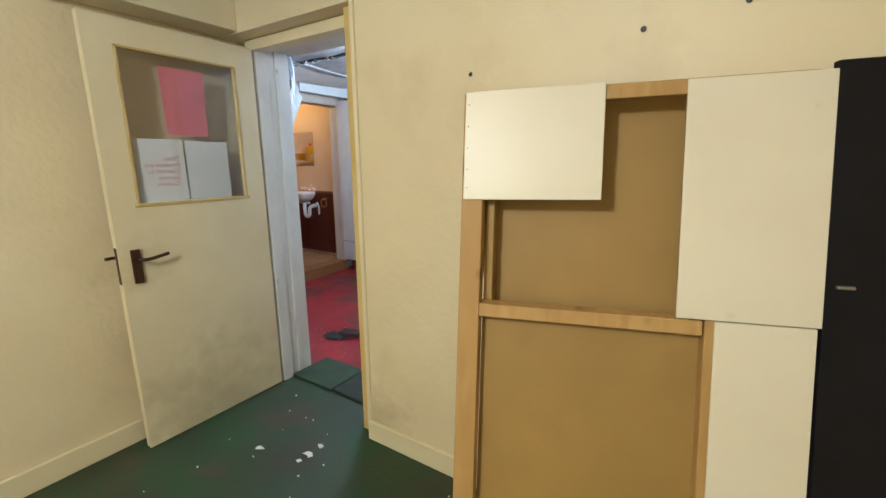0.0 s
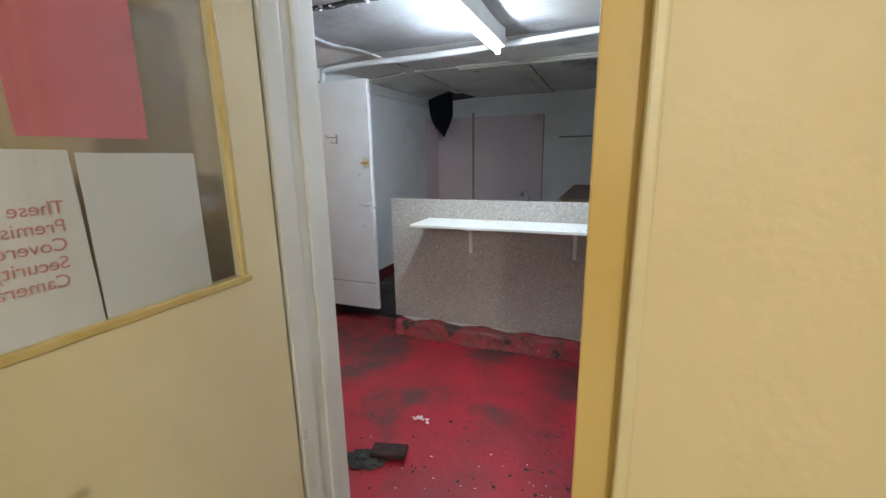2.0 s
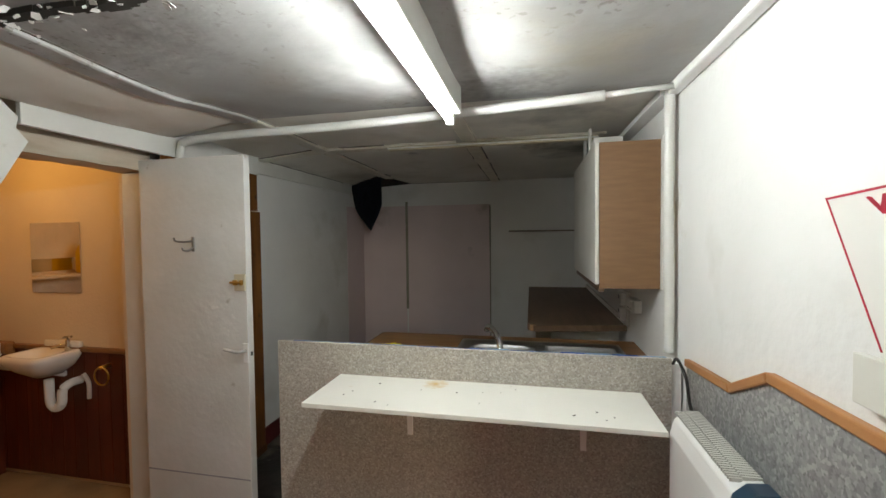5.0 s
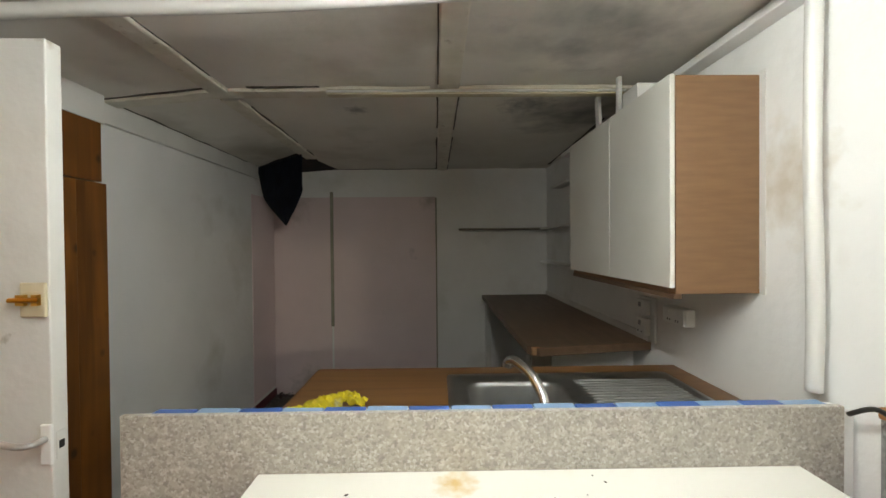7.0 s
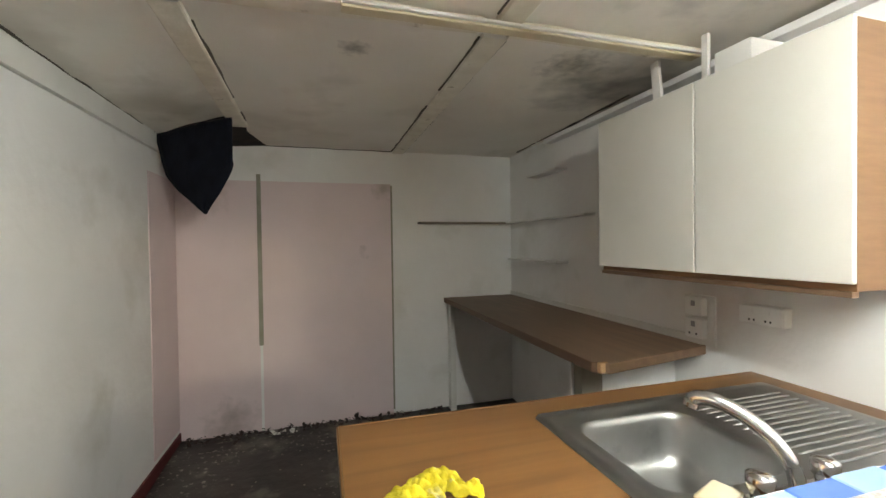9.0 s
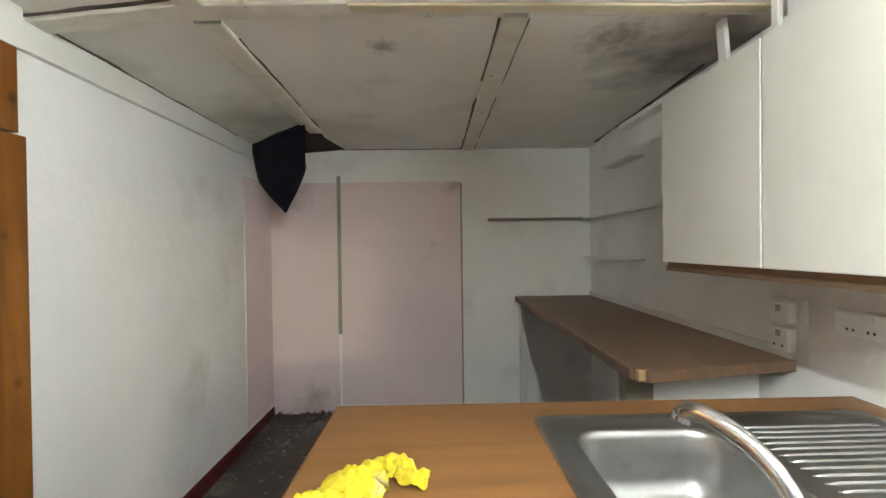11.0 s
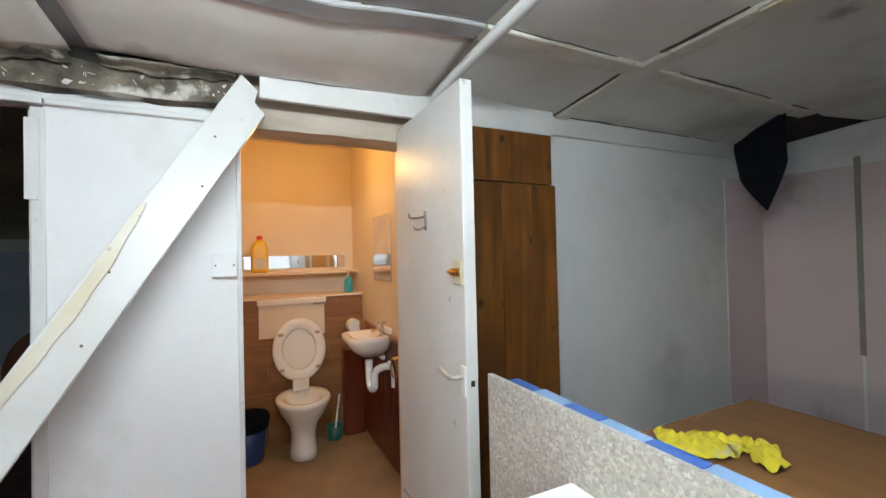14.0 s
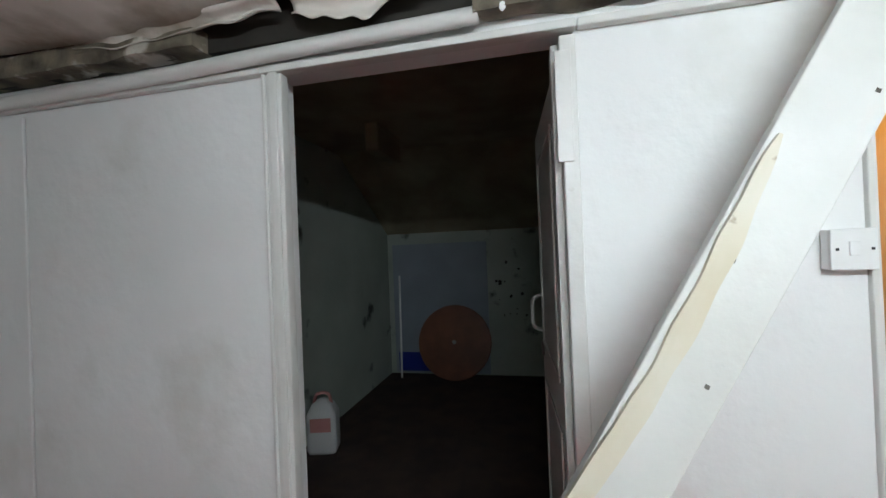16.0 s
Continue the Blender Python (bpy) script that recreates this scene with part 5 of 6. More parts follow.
cap_bm = bevelled(prism_bm([(-1.118, 0.74), (-1.148, 0.74), (-1.150, 0.89), (-1.172, 0.93), (-1.208, 0.93), (-1.21, 0.985), (-1.195, 1.035), (-1.165, 1.062), (-1.118, 1.066)], "y", 2.865, 2.924), 0.006)
capo = part("end_cap", cap_bm, M["navy_plastic"], heater, "dark teal plastic end cap")
part("side_panel", bevelled(prism_bm([(-1.151, 0.74), (-1.20, 0.735), (-1.207, 0.75), (-1.207, 0.925), (-1.174, 0.925), (-1.153, 0.888)], "y", 2.872, 2.924), 0.003), M["plastic_white"], heater)
for z in (1.01, 0.955):
    part("dial", moved(lathe_bm([(0.024, 0), (0.024, 0.008), (0.019, 0.014), (0.006, 0.014)], 20), pose(-1.165, 2.866, z, 90)), M["navy_plastic"], capo)
for y in (2.98, 3.27):
    part("wall_bracket", boxes((-1.121, -1.065, y - 0.015, y + 0.015, 0.80, 0.98)), M["grey_metal"], heater)
part("lead", tube_bm(smooth_path([(-1.12, 3.30, 0.75), (-1.10, 3.31, 0.5), (-1.085, 3.34, 0.25), (-1.09, 3.38, 0.06)]), 0.004, 8), M["black_rubber"], heater)

# warning sign, leaning out at its top
S0 = Vector((-1.058, 2.715, 1.458))
down = Vector((-0.022, 0.11, 0.279)) / 0.3116
right = Vector((-0.008, -0.575, 0.038)) / 0.56
nor = right.cross(down).normalized()
if nor.x > 0:
    nor = -nor
SM = Matrix((right.to_4d(), down.to_4d(), nor.to_4d(), (0, 0, 0, 1))).transposed()
for r in range(3):
    SM[r][3] = S0[r]
SM[3][0] = SM[3][1] = SM[3][2] = 0
SM[3][3] = 1
sign = thing("warning_sign", "white plastic security warning sign with red lettering", "sign")


def on_sign(name, bm, mat, parent, label=""):
    return part(name, moved(bm, SM @ Matrix.Diagonal((1.12, 0.93, 1, 1))), mat, parent, label)


sheet = on_sign("sheet", bevelled(boxes((0, 0.50, -0.02, 0.335, -0.003, 0.0)), 0.0008, 1), M["paper"], sign)
on_sign("border", boxes((0.004, 0.008, 0.0, 0.331, 0.0003, 0.0011), (0.492, 0.496, 0.0, 0.331, 0.0003, 0.0011), (0.008, 0.40, 0.326, 0.331, 0.0003, 0.0011), (0.42, 0.492, 0.326, 0.331, 0.0003, 0.0011)), M["red_ink"], sign)


def bold(words, size, x, y, sx=1.0):
    t = text_bm(words, size)
    return moved(t, Matrix.Translation((x, y, 0.0008)) @ Matrix.Diagonal((sx, 1, 1, 1)))


on_sign("heading", joined(bold("WARNING!", 0.054, 0.255, 0.277, 1.2), bold("WARNING!", 0.054, 0.2585, 0.277, 1.2), bold("WARNING!", 0.054, 0.255, 0.279, 1.2)), M["red_ink"], sign)
on_sign("emblem_frame", boxes((0.165, 0.33, 0.25, 0.266, 0.0003, 0.0011), (0.165, 0.33, 0.122, 0.138, 0.0003, 0.0011), (0.165, 0.181, 0.138, 0.25, 0.0003, 0.0011), (0.314, 0.33, 0.138, 0.25, 0.0003, 0.0011)), M["red_ink"], sign, "red square emblem frame")
for row in (0.202, 0.152):
    for k in range(3):
        x = 0.192 + k * 0.038
        for j in range(3 if k != 1 else 2):
            on_sign("emblem_bar", boxes((x + 0.0085, x + 0.032, row + j * 0.013, row + j * 0.013 + 0.008, 0.0003, 0.0011)), M["red_ink"], sign)
        on_sign("emblem_bar", boxes((x, x + 0.008, row, row + 0.034, 0.0003, 0.0011)), M["red_ink"], sign)
for i, words in enumerate(("These Premises are Protected", "by a C.C.T.V. System With", "Instant Video Replay")):
    on_sign("line", joined(bold(words, 0.026, 0.24, 0.088 - 0.029 * i), bold(words, 0.026, 0.2412, 0.088 - 0.029 * i)), M["red_ink"], sign)
hb = thing("coat_hook_board", "white board with three bent metal coat hooks", "coat rack")
part("board", moved(bevelled(boxes((RIGHT - 0.034, RIGHT - 0.016, -0.56, 0, -0.09, 0)), 0.002), Matrix.Translation((0, 2.735, 1.452)) @ Matrix.Rotation(0.0, 4, "X")), M["white_board"], hb)
for y in (2.53, 2.32, 2.11):
    part("hook", joined(boxes((RIGHT - 0.039, RIGHT - 0.0345, y - 0.008, y + 0.008, 1.38, 1.41)), tube_bm(smooth_path([(RIGHT - 0.036, y, 1.395), (RIGHT - 0.056, y, 1.393), (RIGHT - 0.062, y, 1.405), (RIGHT - 0.062, y + 0.01, 1.44)]), 0.0038, 8)), M["lever_metal"], hb, "bent metal hook")

# ---- cream room
sd = thing("store_door", "cream painted half-glazed door standing open", "door")
FX = -2.06
leaf = bmesh.new()
for b in ((FX - 0.04, FX, 0.80, 0.905, 0.008, 2.0), (FX - 0.04, FX, 1.45, 1.558, 0.008, 2.0), (FX - 0.04, FX, 0.905, 1.45, 0.008, 1.207), (FX - 0.04, FX, 0.905, 1.45, 1.891, 2.0)):
    bm_box(leaf, *b)
part("leaf", leaf, M["yellow_gloss"], sd)
part("glazing_bead", joined(*[bevelled(boxes(b), 0.003) for b in ((FX - 0.012, FX + 0.004, 0.905, 0.918, 1.207, 1.891), (FX - 0.012, FX + 0.004, 1.436, 1.45, 1.207, 1.891), (FX - 0.012, FX + 0.006, 0.895, 1.46, 1.195, 1.212), (FX - 0.012, FX + 0.004, 0.905, 1.45, 1.88, 1.891))]), M["bead"], sd)
pane = part("glass", boxes((FX - 0.018, FX - 0.014, 0.905, 1.45, 1.207, 1.891)), M["glass"], sd)
pane.visible_shadow = False
for (y0, y1, z0, z1, mt, sk) in ((0.935, 1.145, 1.195, 1.505, "paper", 0.006), (1.155, 1.37, 1.195, 1.50, "paper", 0.0), (1.08, 1.285, 1.525, 1.835, "pink_paper", -0.005)):
    sheet = part("notice", prism_bm([(y0 - sk, z0), (y1 + sk, z0), (y1, z1), (y0, z1)], "x", FX - 0.0245, FX - 0.0235), M[mt], sd, "pink paper notice" if mt != "paper" else "white paper notice")
for i, words in enumerate(("These", "Premises are", "Covered by", "Security", "Cameras")):
    t = text_bm(words, 0.030, "LEFT")
    mm = Matrix(((0, 0, 1, FX - 0.0225), (-1, 0, 0, 1.125 - 0.003 * i), (0, 1, 0, 1.405 - 0.030 * i), (0, 0, 0, 1)))
    part("lettering", moved(t, mm), M["faded_red"], sd, "faded red lettering showing through the paper")
plate = part("handle_plate", bevelled(boxes((FX, FX + 0.012, 0.845, 0.885, 0.845, 1.005)), 0.004), M["brown_bakelite"], sd, "dark brown handle plate")
part("lever", tube_bm(smooth_path([(FX + 0.01, 0.868, 0.962), (FX + 0.045, 0.87, 0.962), (FX + 0.055, 0.90, 0.960), (FX + 0.05, 0.985, 0.972)]), 0.008, 10), M["brown_bakelite"], plate, smooth=True)
part("edge_latch", bevelled(boxes((FX - 0.03, FX - 0.008, 0.797, 0.8, 0.85, 1.02)), 0.001), M["brown_bakelite"], sd)
part("back_lever", tube_bm(smooth_path([(FX - 0.04, 0.868, 0.965), (FX - 0.075, 0.868, 0.965), (FX - 0.085, 0.835, 0.965), (FX - 0.08, 0.775, 0.965)]), 0.008, 8), M["brown_bakelite"], sd, smooth=True)
# threshold mats
solid("door_mat", bevelled(boxes((-2.06, -1.70, 1.64, 1.93, 0.001, 0.022)), 0.006), M["green_mat"], "dark green threshold mat", "mat")
solid("door_mat", bevelled(boxes((-1.695, -1.26, 1.65, 1.925, 0.001, 0.020)), 0.006), M["grey_mat"], "dark grey-green threshold mat", "mat")

# framed boarding, its left side standing off the wall
A0, A1 = Vector((-0.475, 1.138, 0)), Vector((0.334, 1.36, 0))
AM = Matrix.Translation(A0) @ Matrix.Rotation(math.atan2(A1.y - A0.y, A1.x - A0.x), 4, "Z")
LEANING = Matrix(((1, 0, 0, 0), (0, 1, 0.17, -0.17 * 1.44), (0, 0, 1, 0), (0, 0, 0, 1))) @ Matrix.Translation((0, 0, 1.44)) @ Matrix.Rotation(-0.018, 4, "Y") @ Matrix.Translation((0, 0, -1.44))
board = thing("boarded_frame", "softwood frame boarded with white panels and brown hardboard", "boarding")


def on_a(name, b, mat, label="", w=0.003, parent=None):
    return part(name, moved(bevelled(boxes(b), w), AM @ LEANING), mat, parent or board, label)


on_a("stud", (0, 0.062, 0, 0.045, 0.0, 1.585), M["bare_wood"])
on_a("rail", (0.062, 0.63, 0.0, 0.045, 0.955, 0.992), M["bare_wood"])
on_a("rail", (0.062, 0.84, 0.0, 0.045, 1.545, 1.583), M["bare_wood"])
on_a("stud", (0.575, 0.60, 0.002, 0.045, 0.966, 1.544), M["bare_wood"])
on_a("hardboard", (0.062, 0.64, 0.048, 0.054, 0.0, 0.955), M["hardboard"])
on_a("hardboard", (0.066, 0.80, 0.105, 0.111, 0.90, 1.58), M["hardboard"])
on_a("inner_batten", (0.064, 0.09, 0.046, 0.104, 0.966, 1.54), M["hardboard"])
wp = on_a("white_panel", (0.006, 0.380, -0.008, -0.001, 1.287, 1.588), M["cream_board"], "creamy white board")
for z in (1.32, 1.37, 1.43, 1.49, 1.55):
    on_a("nail", (0.015, 0.018, -0.0105, -0.0085, z, z + 0.003), M["brown_bakelite"], "", 0.0005, wp)
side = loft_bm([[(-0.517, 1.455, 1.58), (-0.428, 1.455, 0.856), (-0.418, 1.19, 0.95), (-0.487, 1.19, 1.56)], [(-0.503, 1.455, 1.58), (-0.414, 1.455, 0.856), (-0.404, 1.19, 0.95), (-0.473, 1.19, 1.56)]])
part("side_panel", side, M["hardboard"], board)
on_a("white_panel", (0.568, 0.868, -0.008, -0.001, 0.998, 1.580), M["cream_board"], "creamy white board", 0.002)
on_a("white_panel", (0.655, 0.862, -0.004, 0.004, 0.0, 0.994), M["cream_board"], "creamy white board", 0.002)
on_a("stud", (0.635, 0.665, 0.005, 0.05, 0.0, 0.996), M["bare_wood"])
bd = thing("black_door", "black painted cupboard door", "door")
on_a("leaf", (0.872, 1.55, 0.002, 0.03, 0.0, 1.60), M["black_panel"], "", 0.003, bd)
on_a("catch", (0.89, 0.925, -0.008, 0.001, 1.09, 1.098), M["grey_metal"], "", 0.002, bd)
for x, z in ((-0.63, 1.70), (-0.07, 1.76), (0.17, 1.79)):
    solid("wall_plug", moved(lathe_bm([(0.005, 0), (0.008, 0.003), (0.003, 0.004)], 12), pose(x, 1.459, z, 90)), M["black_rubber"], "dark screw plug stuck in the wall", "wall plug", group="wall plugs")

# ---- toilet things
wc = thing("toilet", "white ceramic toilet with raised seat", "toilet")


def oval(cx, cy, rx, ry, z, n=32, squash=0.0):
    return [(cx + rx * math.cos(2 * math.pi * k / n) * (1 + squash * (math.cos(2 * math.pi * k / n) > 0)), cy + ry * math.sin(2 * math.pi * k / n), z) for k in range(n)]


WX, WY = -4.86, 3.385
part("pan", loft_bm([oval(WX, WY, 0.125, 0.095, 0.161), oval(WX, WY, 0.115, 0.088, 0.20), oval(WX, WY, 0.095, 0.08, 0.30), oval(WX + 0.01, WY, 0.11, 0.095, 0.38), oval(WX + 0.02, WY, 0.175, 0.145, 0.46), oval(WX + 0.03, WY, 0.215, 0.172, 0.53), oval(WX + 0.03, WY, 0.225, 0.178, 0.555), oval(WX + 0.03, WY, 0.215, 0.17, 0.565), oval(WX + 0.035, WY, 0.165, 0.122, 0.562), oval(WX + 0.035, WY, 0.15, 0.11, 0.54), oval(WX + 0.02, WY, 0.10, 0.07, 0.44)]), M["ceramic"], wc, smooth=True)
part("water", loft_bm([oval(WX + 0.02, WY, 0.11, 0.075, 0.46), oval(WX + 0.02, WY, 0.11, 0.075, 0.462)]), M["glass"], wc)
seat = bmesh.new()
n = 40
lid_m = Matrix.Translation((-4.985, WY, 0.612)) @ Matrix.Rotation(radians(-7), 4, "Y")
ro = [[seat.verts.new(lid_m @ Vector((dx, math.cos(2 * math.pi * k / n) * ry, 0.235 + math.sin(2 * math.pi * k / n) * rz))) for k in range(n)] for dx, ry, rz in ((0.012, 0.115, 0.145), (0.02, 0.125, 0.155), (0.022, 0.165, 0.205), (0.016, 0.182, 0.222), (0.0, 0.182, 0.222), (0.0, 0.112, 0.142))]
for a, b in zip(ro, ro[1:] + ro[:1]):
    for k in range(n):
        seat.faces.new((a[k], a[(k + 1) % n], b[(k + 1) % n], b[k]))
part("seat", seat, M["ceramic"], wc, "raised toilet seat", smooth=True)
part("lid", moved(loft_bm([[(x, math.cos(2 * math.pi * k / n) * 0.182 * s, 0.235 + math.sin(2 * math.pi * k / n) * 0.222 * s) for k in range(n)] for x, s in ((-0.004, 1.0), (-0.014, 1.0), (-0.02, 0.95))]), lid_m), M["ceramic"], wc, "raised toilet lid", smooth=False)
part("hinge", bevelled(boxes((-5.02, -4.94, WY - 0.055, WY + 0.055, 0.566, 0.645)), 0.006), M["ceramic"], wc)
for dy, dz in ((-0.125, 0.345), (0.125, 0.345), (-0.125, 0.10), (0.125, 0.10)):
    part("buffer", moved(bevelled(boxes((0.021, 0.030, dy - 0.018, dy + 0.018, dz - 0.010, dz + 0.010)), 0.004), lid_m), M["buffer"], wc, "beige rubber buffer")
cis = thing("cistern_boxing", "boxed-in cistern clad in brown wood with a white panel", "cistern")
part("ledge", bevelled(boxes((-5.379, -5.06, 2.752, 3.869, 1.205, 1.222)), 0.003), M["wc_wall"], cis)
rows = (0.161, 0.36, 0.54, 0.72, 0.88, 1.05, 1.204)
for k, (a, b) in enumerate(zip(rows, rows[1:])):
    for y0, y1 in ((2.752, 3.18 + 0.1 * (k % 2)), (3.18 + 0.1 * (k % 2), 3.62 - 0.1 * (k % 3)), (3.62 - 0.1 * (k % 3), 3.869)):
        part("board", bevelled(boxes((-5.10, -5.075, y0 + 0.001, y1 - 0.001, a + 0.001, b - 0.001)), 0.003), M["brown_tile"], cis)
part("white_panel", bevelled(boxes((-5.074, -5.066, 3.12, 3.575, 0.93, 1.19)), 0.003), M["wc_wall"], cis, "white painted access panel")
part("panel_top", bevelled(boxes((-5.072, -5.045, 3.11, 3.585, 1.165, 1.205)), 0.005), M["ceramic"], cis)
part("flush_lever", bevelled(boxes((-5.044, -5.03, 3.49, 3.58, 1.155, 1.172)), 0.003), M["grey_metal"], cis, "metal flush lever")
sm = thing("mirror_shelf", "narrow wall mirror over a white shelf", "mirror")
part("mirror", boxes((-5.379, -5.374, 2.80, 3.80, 1.42, 1.52)), M["mirror"], sm)
part("shelf", bevelled(boxes((-5.379, -5.20, 2.752, 3.869, 1.375, 1.395)), 0.003), M["wc_wall"], sm)
wm = thing("wall_mirror", "frameless rectangular wall mirror", "mirror")
part("glass", bevelled(boxes((-4.725, -4.335, 3.862, 3.868, 1.34, 1.775)), 0.002), M["mirror"], wm)
bo = thing("bleach_bottle", "yellow plastic bottle with a red cap on the shelf", "bottle")
BM = pose(-5.25, 3.14, 1.396)
part("body", moved(loft_bm([rrect(-0.035, 0.035, -0.055, 0.055, 0.02, 0.0), rrect(-0.038, 0.038, -0.06, 0.06, 0.02, 0.02), rrect(-0.038, 0.038, -0.06, 0.06, 0.02, 0.17), rrect(-0.03, 0.03, -0.045, 0.045, 0.02, 0.22), rrect(-0.018, 0.018, -0.02, 0.02, 0.015, 0.25)]), BM), M["yellow_plastic"], bo, smooth=True)
part("cap", moved(lathe_bm([(0.02, 0), (0.02, 0.025), (0.017, 0.028)], 16), BM @ pose(0, 0, 0.249)), M["red_plastic"], bo)
part("label", moved(boxes((0.0381, 0.0392, -0.045, 0.045, 0.03, 0.11)), BM), M["cream_strip"], bo)
so = thing("soap_dispenser", "clear pump soap bottle with blue-green soap", "bottle")
SP = pose(-5.13, 3.775, 1.223)
part("bottle", moved(lathe_bm([(0.03, 0), (0.033, 0.01), (0.033, 0.05), (0.033, 0.09), (0.012, 0.12), (0.012, 0.13)], 20), SP), M["soap"], so, smooth=True)
part("pump", joined(moved(lathe_bm([(0.013, 0.13), (0.013, 0.145), (0.006, 0.146), (0.006, 0.17)], 14), SP), moved(bevelled(boxes((-0.01, 0.04, -0.009, 0.009, 0.168, 0.18)), 0.003), SP)), M["plastic_white"], so)
ba = thing("wash_basin", "small white wall-hung wash basin", "basin")
BX0, BX1, BY0, BY1, BZ = -4.64, -4.32, 3.60, 3.868, 1.0
part("bowl", loft_bm([rrect(BX0 + 0.12, BX1 - 0.12, BY0 + 0.10, BY1 - 0.02, 0.05, BZ - 0.14), rrect(BX0 + 0.05, BX1 - 0.05, BY0 + 0.04, BY1, 0.06, BZ - 0.09), rrect(BX0, BX1, BY0, BY1, 0.06, BZ - 0.03), rrect(BX0, BX1, BY0, BY1, 0.06, BZ), rrect(BX0 + 0.015, BX1 - 0.015, BY0 + 0.015, BY1 - 0.005, 0.055, BZ + 0.006), rrect(BX0 + 0.04, BX1 - 0.05, BY0 + 0.035, BY1 - 0.07, 0.05, BZ), rrect(BX0 + 0.08, BX1 - 0.09, BY0 + 0.07, BY1 - 0.10, 0.05, BZ - 0.07)]), M["ceramic"], ba, smooth=True)
part("upstand", bevelled(boxes((BX0 + 0.02, BX1 - 0.02, BY1 - 0.03, BY1 - 0.001, BZ, BZ + 0.05)), 0.012, 3), M["ceramic"], ba, smooth=True)
tp = part("tap", joined(moved(lathe_bm([(0.016, 0), (0.014, 0.03), (0.011, 0.04), (0.011, 0.06), (0.004, 0.075)], 14), pose(BX1 - 0.07, BY1 - 0.055, BZ)), tube_bm(smooth_path([(BX1 - 0.07, BY1 - 0.055, BZ + 0.03), (BX1 - 0.10, BY1 - 0.08, BZ + 0.035), (BX1 - 0.135, BY1 - 0.10, BZ + 0.02)]), 0.008, 8), boxes((BX1 - 0.095, BX1 - 0.045, BY1 - 0.059, BY1 - 0.051, BZ + 0.075, BZ + 0.085), (BX1 - 0.074, BX1 - 0.066, BY1 - 0.08, BY1 - 0.03, BZ + 0.075, BZ + 0.085))), M["chrome"], ba, "chrome tap", smooth=True)
part("trap", tube_bm(smooth_path([(-4.44, 3.74, 0.845), (-4.44, 3.74, 0.76), (-4.43, 3.74, 0.70), (-4.40, 3.745, 0.675), (-4.365, 3.75, 0.70), (-4.36, 3.755, 0.78), (-4.355, 3.80, 0.81), (-4.35, 3.868, 0.81)]), 0.024, 12), M["plastic_white"], ba, "white plastic waste trap", smooth=True)
part("waste_pipe", tube_bm([(-5.05, 3.84, 0.86), (-4.46, 3.84, 0.845)], 0.018, 10), M["plastic_white"], ba, smooth=True)
part("supply_pipe", tube_bm(smooth_path([(-4.29, 3.82, 0.86), (-4.28, 3.84, 0.80), (-4.285, 3.845, 0.70)]), 0.012, 8), M["plastic_white"], ba, smooth=True)
ring = [(-4.13 + 0.052 * math.cos(a), 3.80, 0.86 + 0.052 * math.sin(a)) for a in [2 * math.pi * k / 24 for k in range(25)]]
tr = thing("towel_ring", "brass towel ring on the boarding", "towel ring")
part("ring", tube_bm(ring, 0.005, 8), M["brass"], tr, smooth=True)
part("mount", tube_bm([(-4.13, 3.866, 0.915), (-4.13, 3.79, 0.912)], 0.01, 10), M["brass"], tr, smooth=True)
dd = thing("dado_boarding", "dark red-brown tongued boarding along the toilet wall", "boarding")
for k in range(13):
    x = -5.07 + k * 0.094
    part("board", bevelled(boxes((x, x + 0.092, 3.852, 3.869, 0.19, 0.985)), 0.003), M["red_panel"], dd)
part("cap_rail", bevelled(boxes((-5.07, -3.87, 3.835, 3.869, 0.986, 1.012)), 0.004), M["brown_tile"], dd)
part("corner_post", bevelled(boxes((-5.072, -4.99, 3.70, 3.851, 0.162, 0.80)), 0.004), M["red_panel"], dd)
rh = thing("toilet_roll", "toilet roll on a wooden holder", "toilet roll")
part("roll", joined(moved(lathe_bm([(0.02, -0.05), (0.05, -0.05), (0.05, 0.05), (0.02, 0.05)], 24), pose(-4.96, 3.77, 0.985, 0, 90, 0))), M["paper"], rh, smooth=False)
part("holder", bevelled(boxes((-5.03, -4.86, 3.80, 3.851, 0.95, 1.03)), 0.015, 3), M["brown_tile"], rh)
br = thing("toilet_brush", "toilet brush in a dark green pot", "toilet brush")
part("pot", moved(lathe_bm([(0.045, 0), (0.055, 0.01), (0.06, 0.10), (0.052, 0.10), (0.045, 0.02)], 20), pose(-4.99, 3.62, 0.161)), M["green_plastic"], br, smooth=True)
part("handle", tube_bm([(-4.99, 3.62, 0.19), (-5.0, 3.66, 0.48)], 0.007, 8), M["plastic_white"], br)
bi = thing("waste_bin", "dark blue plastic bucket lined with a black bag", "bin")
part("bucket", moved(lathe_bm([(0.10, 0), (0.105, 0.01), (0.135, 0.27), (0.128, 0.27), (0.095, 0.015)], 28), pose(-4.92, 3.03, 0.161)), M["blue_plastic"], bi, smooth=True)
part("liner", moved(lathe_bm([(0.140, 0.22), (0.148, 0.275), (0.142, 0.30), (0.125, 0.285), (0.11, 0.12)], 28, cap=False), pose(-4.92, 3.03, 0.161)), M["black_felt"], bi, smooth=True)
bl = thing("ceiling_bulb", "bare warm bulb on the toilet ceiling", "light")
part("holder", moved(lathe_bm([(0.025, 0), (0.025, 0.09), (0.04, 0.10)], 16), pose(-4.55, 3.35, 2.315)), M["plastic_white"], bl)

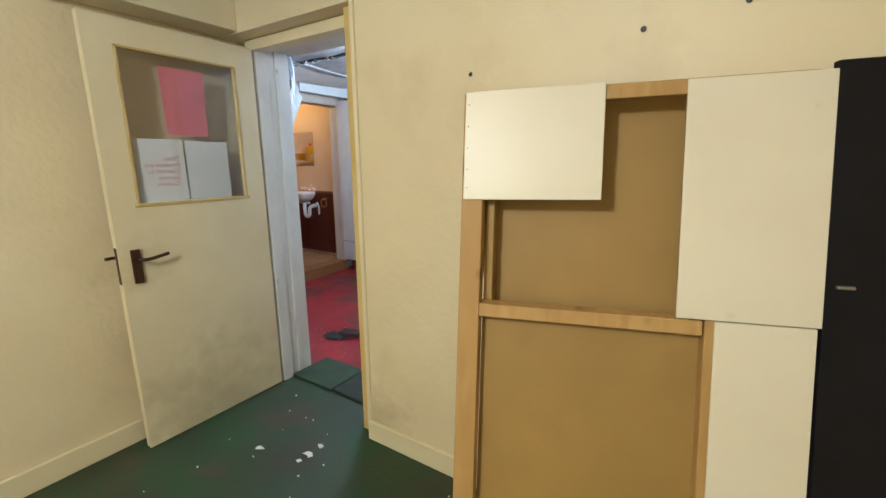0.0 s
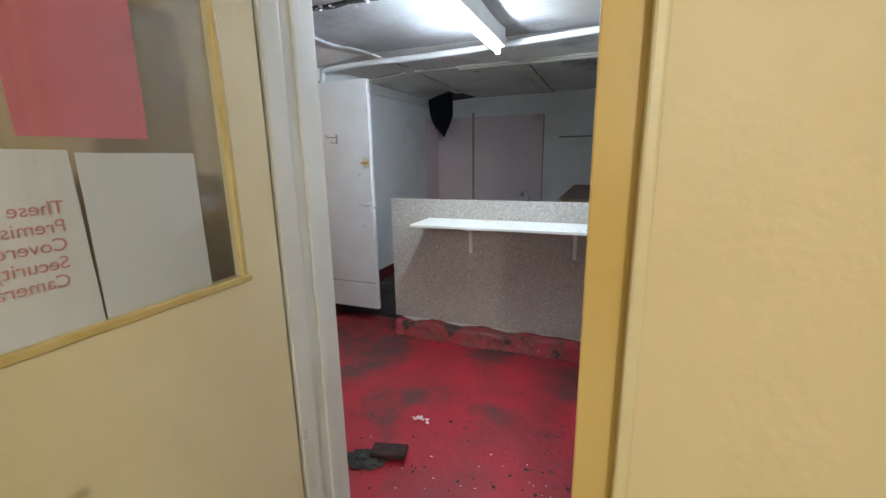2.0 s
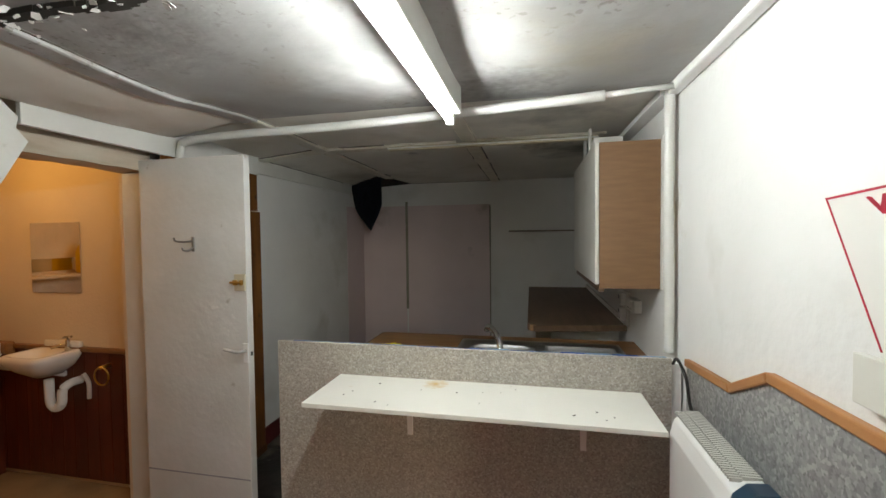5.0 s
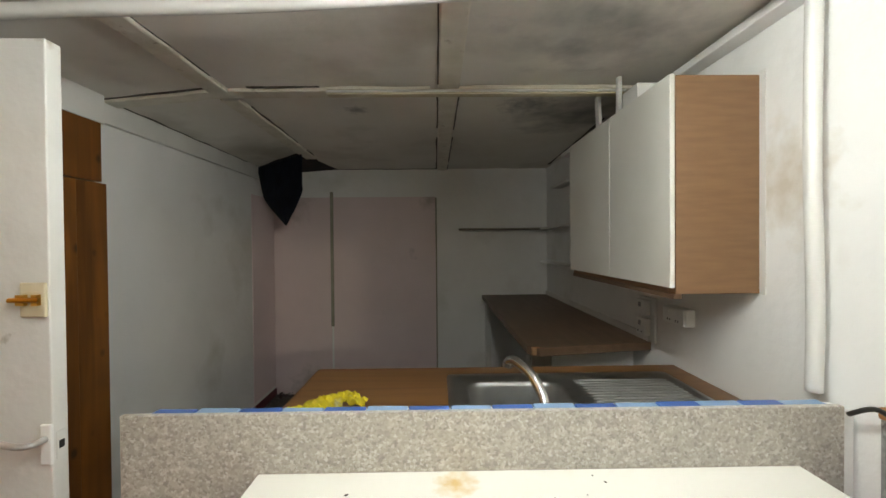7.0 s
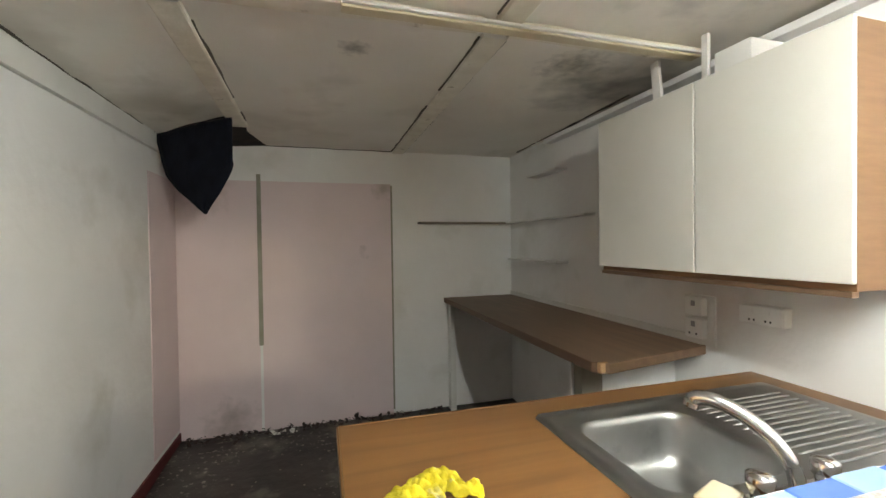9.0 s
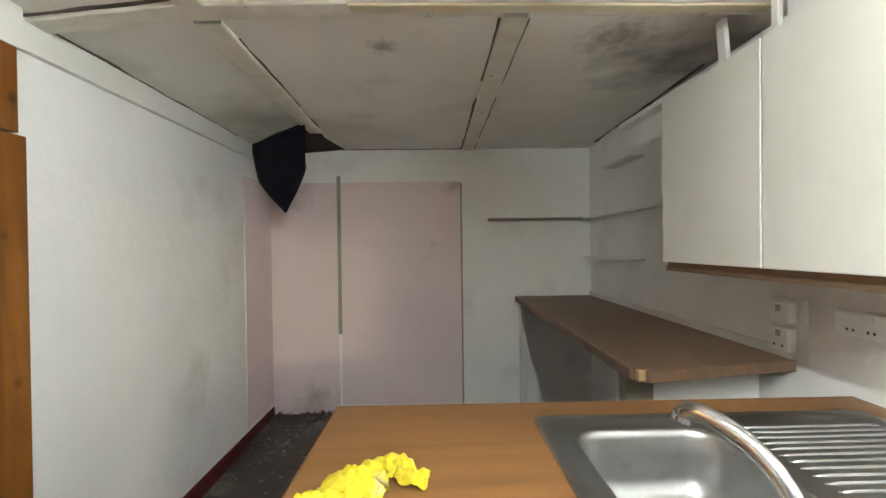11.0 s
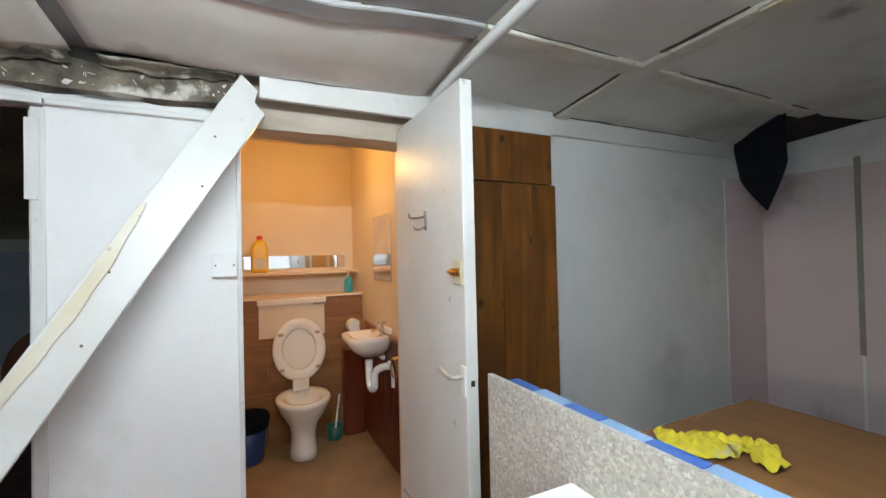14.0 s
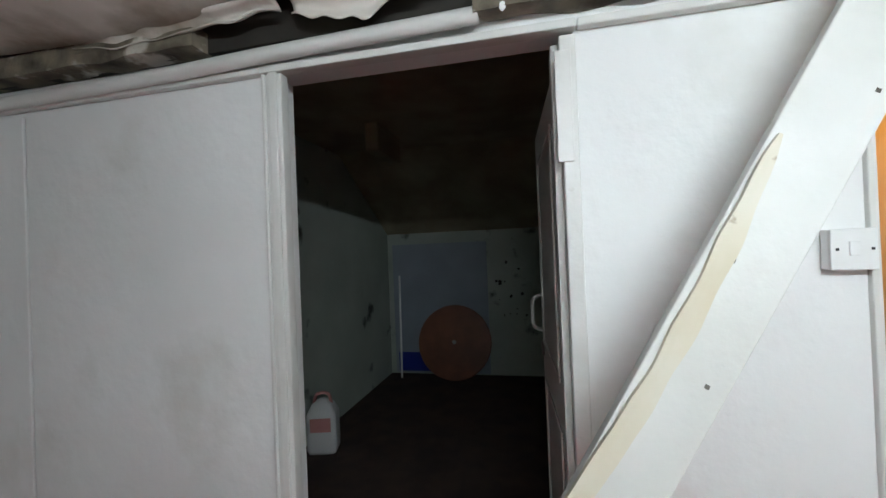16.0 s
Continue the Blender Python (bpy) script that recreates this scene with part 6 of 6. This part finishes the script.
# ---- dark store things
tb = thing("round_table_top", "round red-brown table top leaning on the wall", "table top")
part("disc", moved(bevelled(lathe_bm([(0.40, -0.012), (0.41, 0.0), (0.40, 0.012)], 48), 0.001), pose(-7.12, 1.39, 0.515, 0, 78, 0)), M["table_brown"], tb, smooth=False)
part("centre_boss", moved(lathe_bm([(0.022, 0), (0.016, 0.012)], 16), pose(-7.105, 1.39, 0.52, 0, 78, 0)), M["grey_metal"], tb)
bp = thing("leaning_board", "pale blue-grey board leaning behind the table top", "board")
part("sheet", bevelled(boxes((-7.395, -7.37, 0.62, 1.75, 0.10, 1.62)), 0.003), M["blue_board"], bp)
part("blue_band", boxes((-7.369, -7.365, 0.66, 1.30, 0.12, 0.34)), M["royal_blue"], bp, "royal blue band")
flakes("mould_spots", 14, lambda: (-7.397, random.uniform(1.85, 2.2), random.uniform(0.75, 1.4)), 0.024, M["grime_and_shade"], "black mould spots on the damp store wall", 0.0, True)
solid("white_pole", tube_bm([(-7.2, 0.74, 0.085), (-7.36, 0.70, 1.25)], 0.012, 8), M["plastic_white"], "thin white pole leaning on the wall", "pole")
jc = thing("plastic_container", "white plastic container with a faded red label", "container")
JM = pose(-5.45, 0.715, 0.082, 0, 0, 15) @ Matrix.Scale(0.82, 4)
part("body", moved(loft_bm([rrect(-0.10, 0.10, -0.12, 0.12, 0.04, 0.0), rrect(-0.11, 0.11, -0.13, 0.13, 0.04, 0.03), rrect(-0.11, 0.11, -0.13, 0.13, 0.04, 0.34), rrect(-0.08, 0.08, -0.09, 0.09, 0.04, 0.42), rrect(-0.03, 0.03, -0.03, 0.03, 0.02, 0.46)]), JM), M["plastic_white"], jc, smooth=True)
part("label", moved(boxes((0.111, 0.113, -0.09, 0.09, 0.20, 0.32)), JM), M["faded_red"], jc)
part("grip", moved(tube_bm(smooth_path([(0.0, -0.08, 0.40), (0.0, -0.05, 0.50), (0.0, 0.05, 0.50), (0.0, 0.08, 0.40)]), 0.015, 8), JM), M["faded_red"], jc, smooth=True)
kd = thing("store_inner_door", "white panelled door of the dark store, standing open", "door")
KM = pose(-3.865, 2.395, 0.09, 0, 0, 4)
part("leaf", moved(bevelled(boxes((-0.74, 0.0, -0.02, 0.02, 0.0, 1.92)), 0.003), KM), M["white_gloss"], kd)
for z0, z1 in ((0.15, 0.85), (1.0, 1.8)):
    part("panel_moulding", moved(joined(*[bevelled(boxes(b), 0.003) for b in ((-0.64, -0.10, -0.028, -0.0205, z0, z0 + 0.02), (-0.64, -0.10, -0.028, -0.0205, z1 - 0.02, z1), (-0.64, -0.62, -0.028, -0.0205, z0 + 0.02, z1 - 0.02), (-0.12, -0.10, -0.028, -0.0205, z0 + 0.02, z1 - 0.02))]), KM), M["white_gloss"], kd)
part("pull_handle", moved(tube_bm(smooth_path([(-0.70, -0.02, 1.05), (-0.70, -0.06, 1.07), (-0.70, -0.065, 1.13), (-0.70, -0.06, 1.19), (-0.70, -0.02, 1.21)]), 0.008, 8), KM), M["plastic_white"], kd, "white pull handle", smooth=True)
part("lock", moved(bevelled(boxes((-0.715, -0.68, -0.03, -0.0205, 0.94, 1.0)), 0.004), KM), M["grey_metal"], kd)

# debris on the red floor
brush = thing("scrubbing_brush", "filthy dark brown brush head lying on the floor", "brush")
BR = pose(-2.20, 2.31, 0.004, 0, 0, 14)
part("block", moved(bevelled(boxes((-0.09, 0.09, -0.045, 0.045, 0.018, 0.045)), 0.008, 3), BR), M["char"], brush)
tufts = bmesh.new()
random.seed(3)
for i in range(9):
    for j in range(5):
        x, y = -0.08 + i * 0.02, -0.036 + j * 0.018
        bm_box(tufts, x - 0.006, x + 0.006, y - 0.005, y + 0.005, 0.0, 0.0175)
        bm_box(tufts, x - 0.005, x + 0.005, y - 0.004, y + 0.004, 0.0455, 0.05 + random.uniform(0, 0.004))
tagged(part("bristles", tufts, M["char"], brush), kind="stuff")
lump = bmesh.new()
bmesh.ops.create_icosphere(lump, subdivisions=4, radius=0.5)
for v in lump.verts:
    p = v.co.copy()
    d = 1 + 0.35 * noise.noise(p * 4.0) + 0.2 * noise.noise(p * 11.0)
    v.co = Vector((p.x * 0.20 * d, p.y * 0.13 * d, max(0.0, (p.z * 0.03 + 0.006) * d)))
solid("dust_clump", lump, M["clump"], "flat grey clump of dust and fluff on the red floor", "dust", pose(-2.30, 2.245, 0.002, 0, 0, 10))
flakes("floor_grime", 60, lambda: (random.uniform(-2.5, -1.3), random.uniform(2.0, 2.7), 0.012), 0.012, M["clump"], "dark specks of grime on the red floor", 0.08)
flakes("rubble_dust", 90, lambda: (random.uniform(-3.5, -1.8), random.uniform(5.2, 6.5), 0.165), 0.012, M["grey_wood"], "pale crumbs on the back floor", 0.1)
flakes("paper_scraps", 10, lambda: (-3.0 + random.gauss(0, 0.08), 6.5 + random.gauss(0, 0.02), 0.17), 0.022, M["paper"], "fallen plaster at the foot of the back wall", 0.3)
flakes("rubble_heap", 260, lambda: (random.uniform(-3.6, -1.7), 6.57 - abs(random.gauss(0, 0.05)), 0.163 + abs(random.gauss(0, 0.012))), 0.020, M["rubble"], "dark damp rubble along the foot of the back wall", 0.7)
kerb_slab = solid("concrete_slab", bevelled(boxes((-1.27, -1.07, 3.22, 3.50, 0.0, 0.05)), 0.008), M["slab"], "broken grey concrete slab by the wall", "slab")
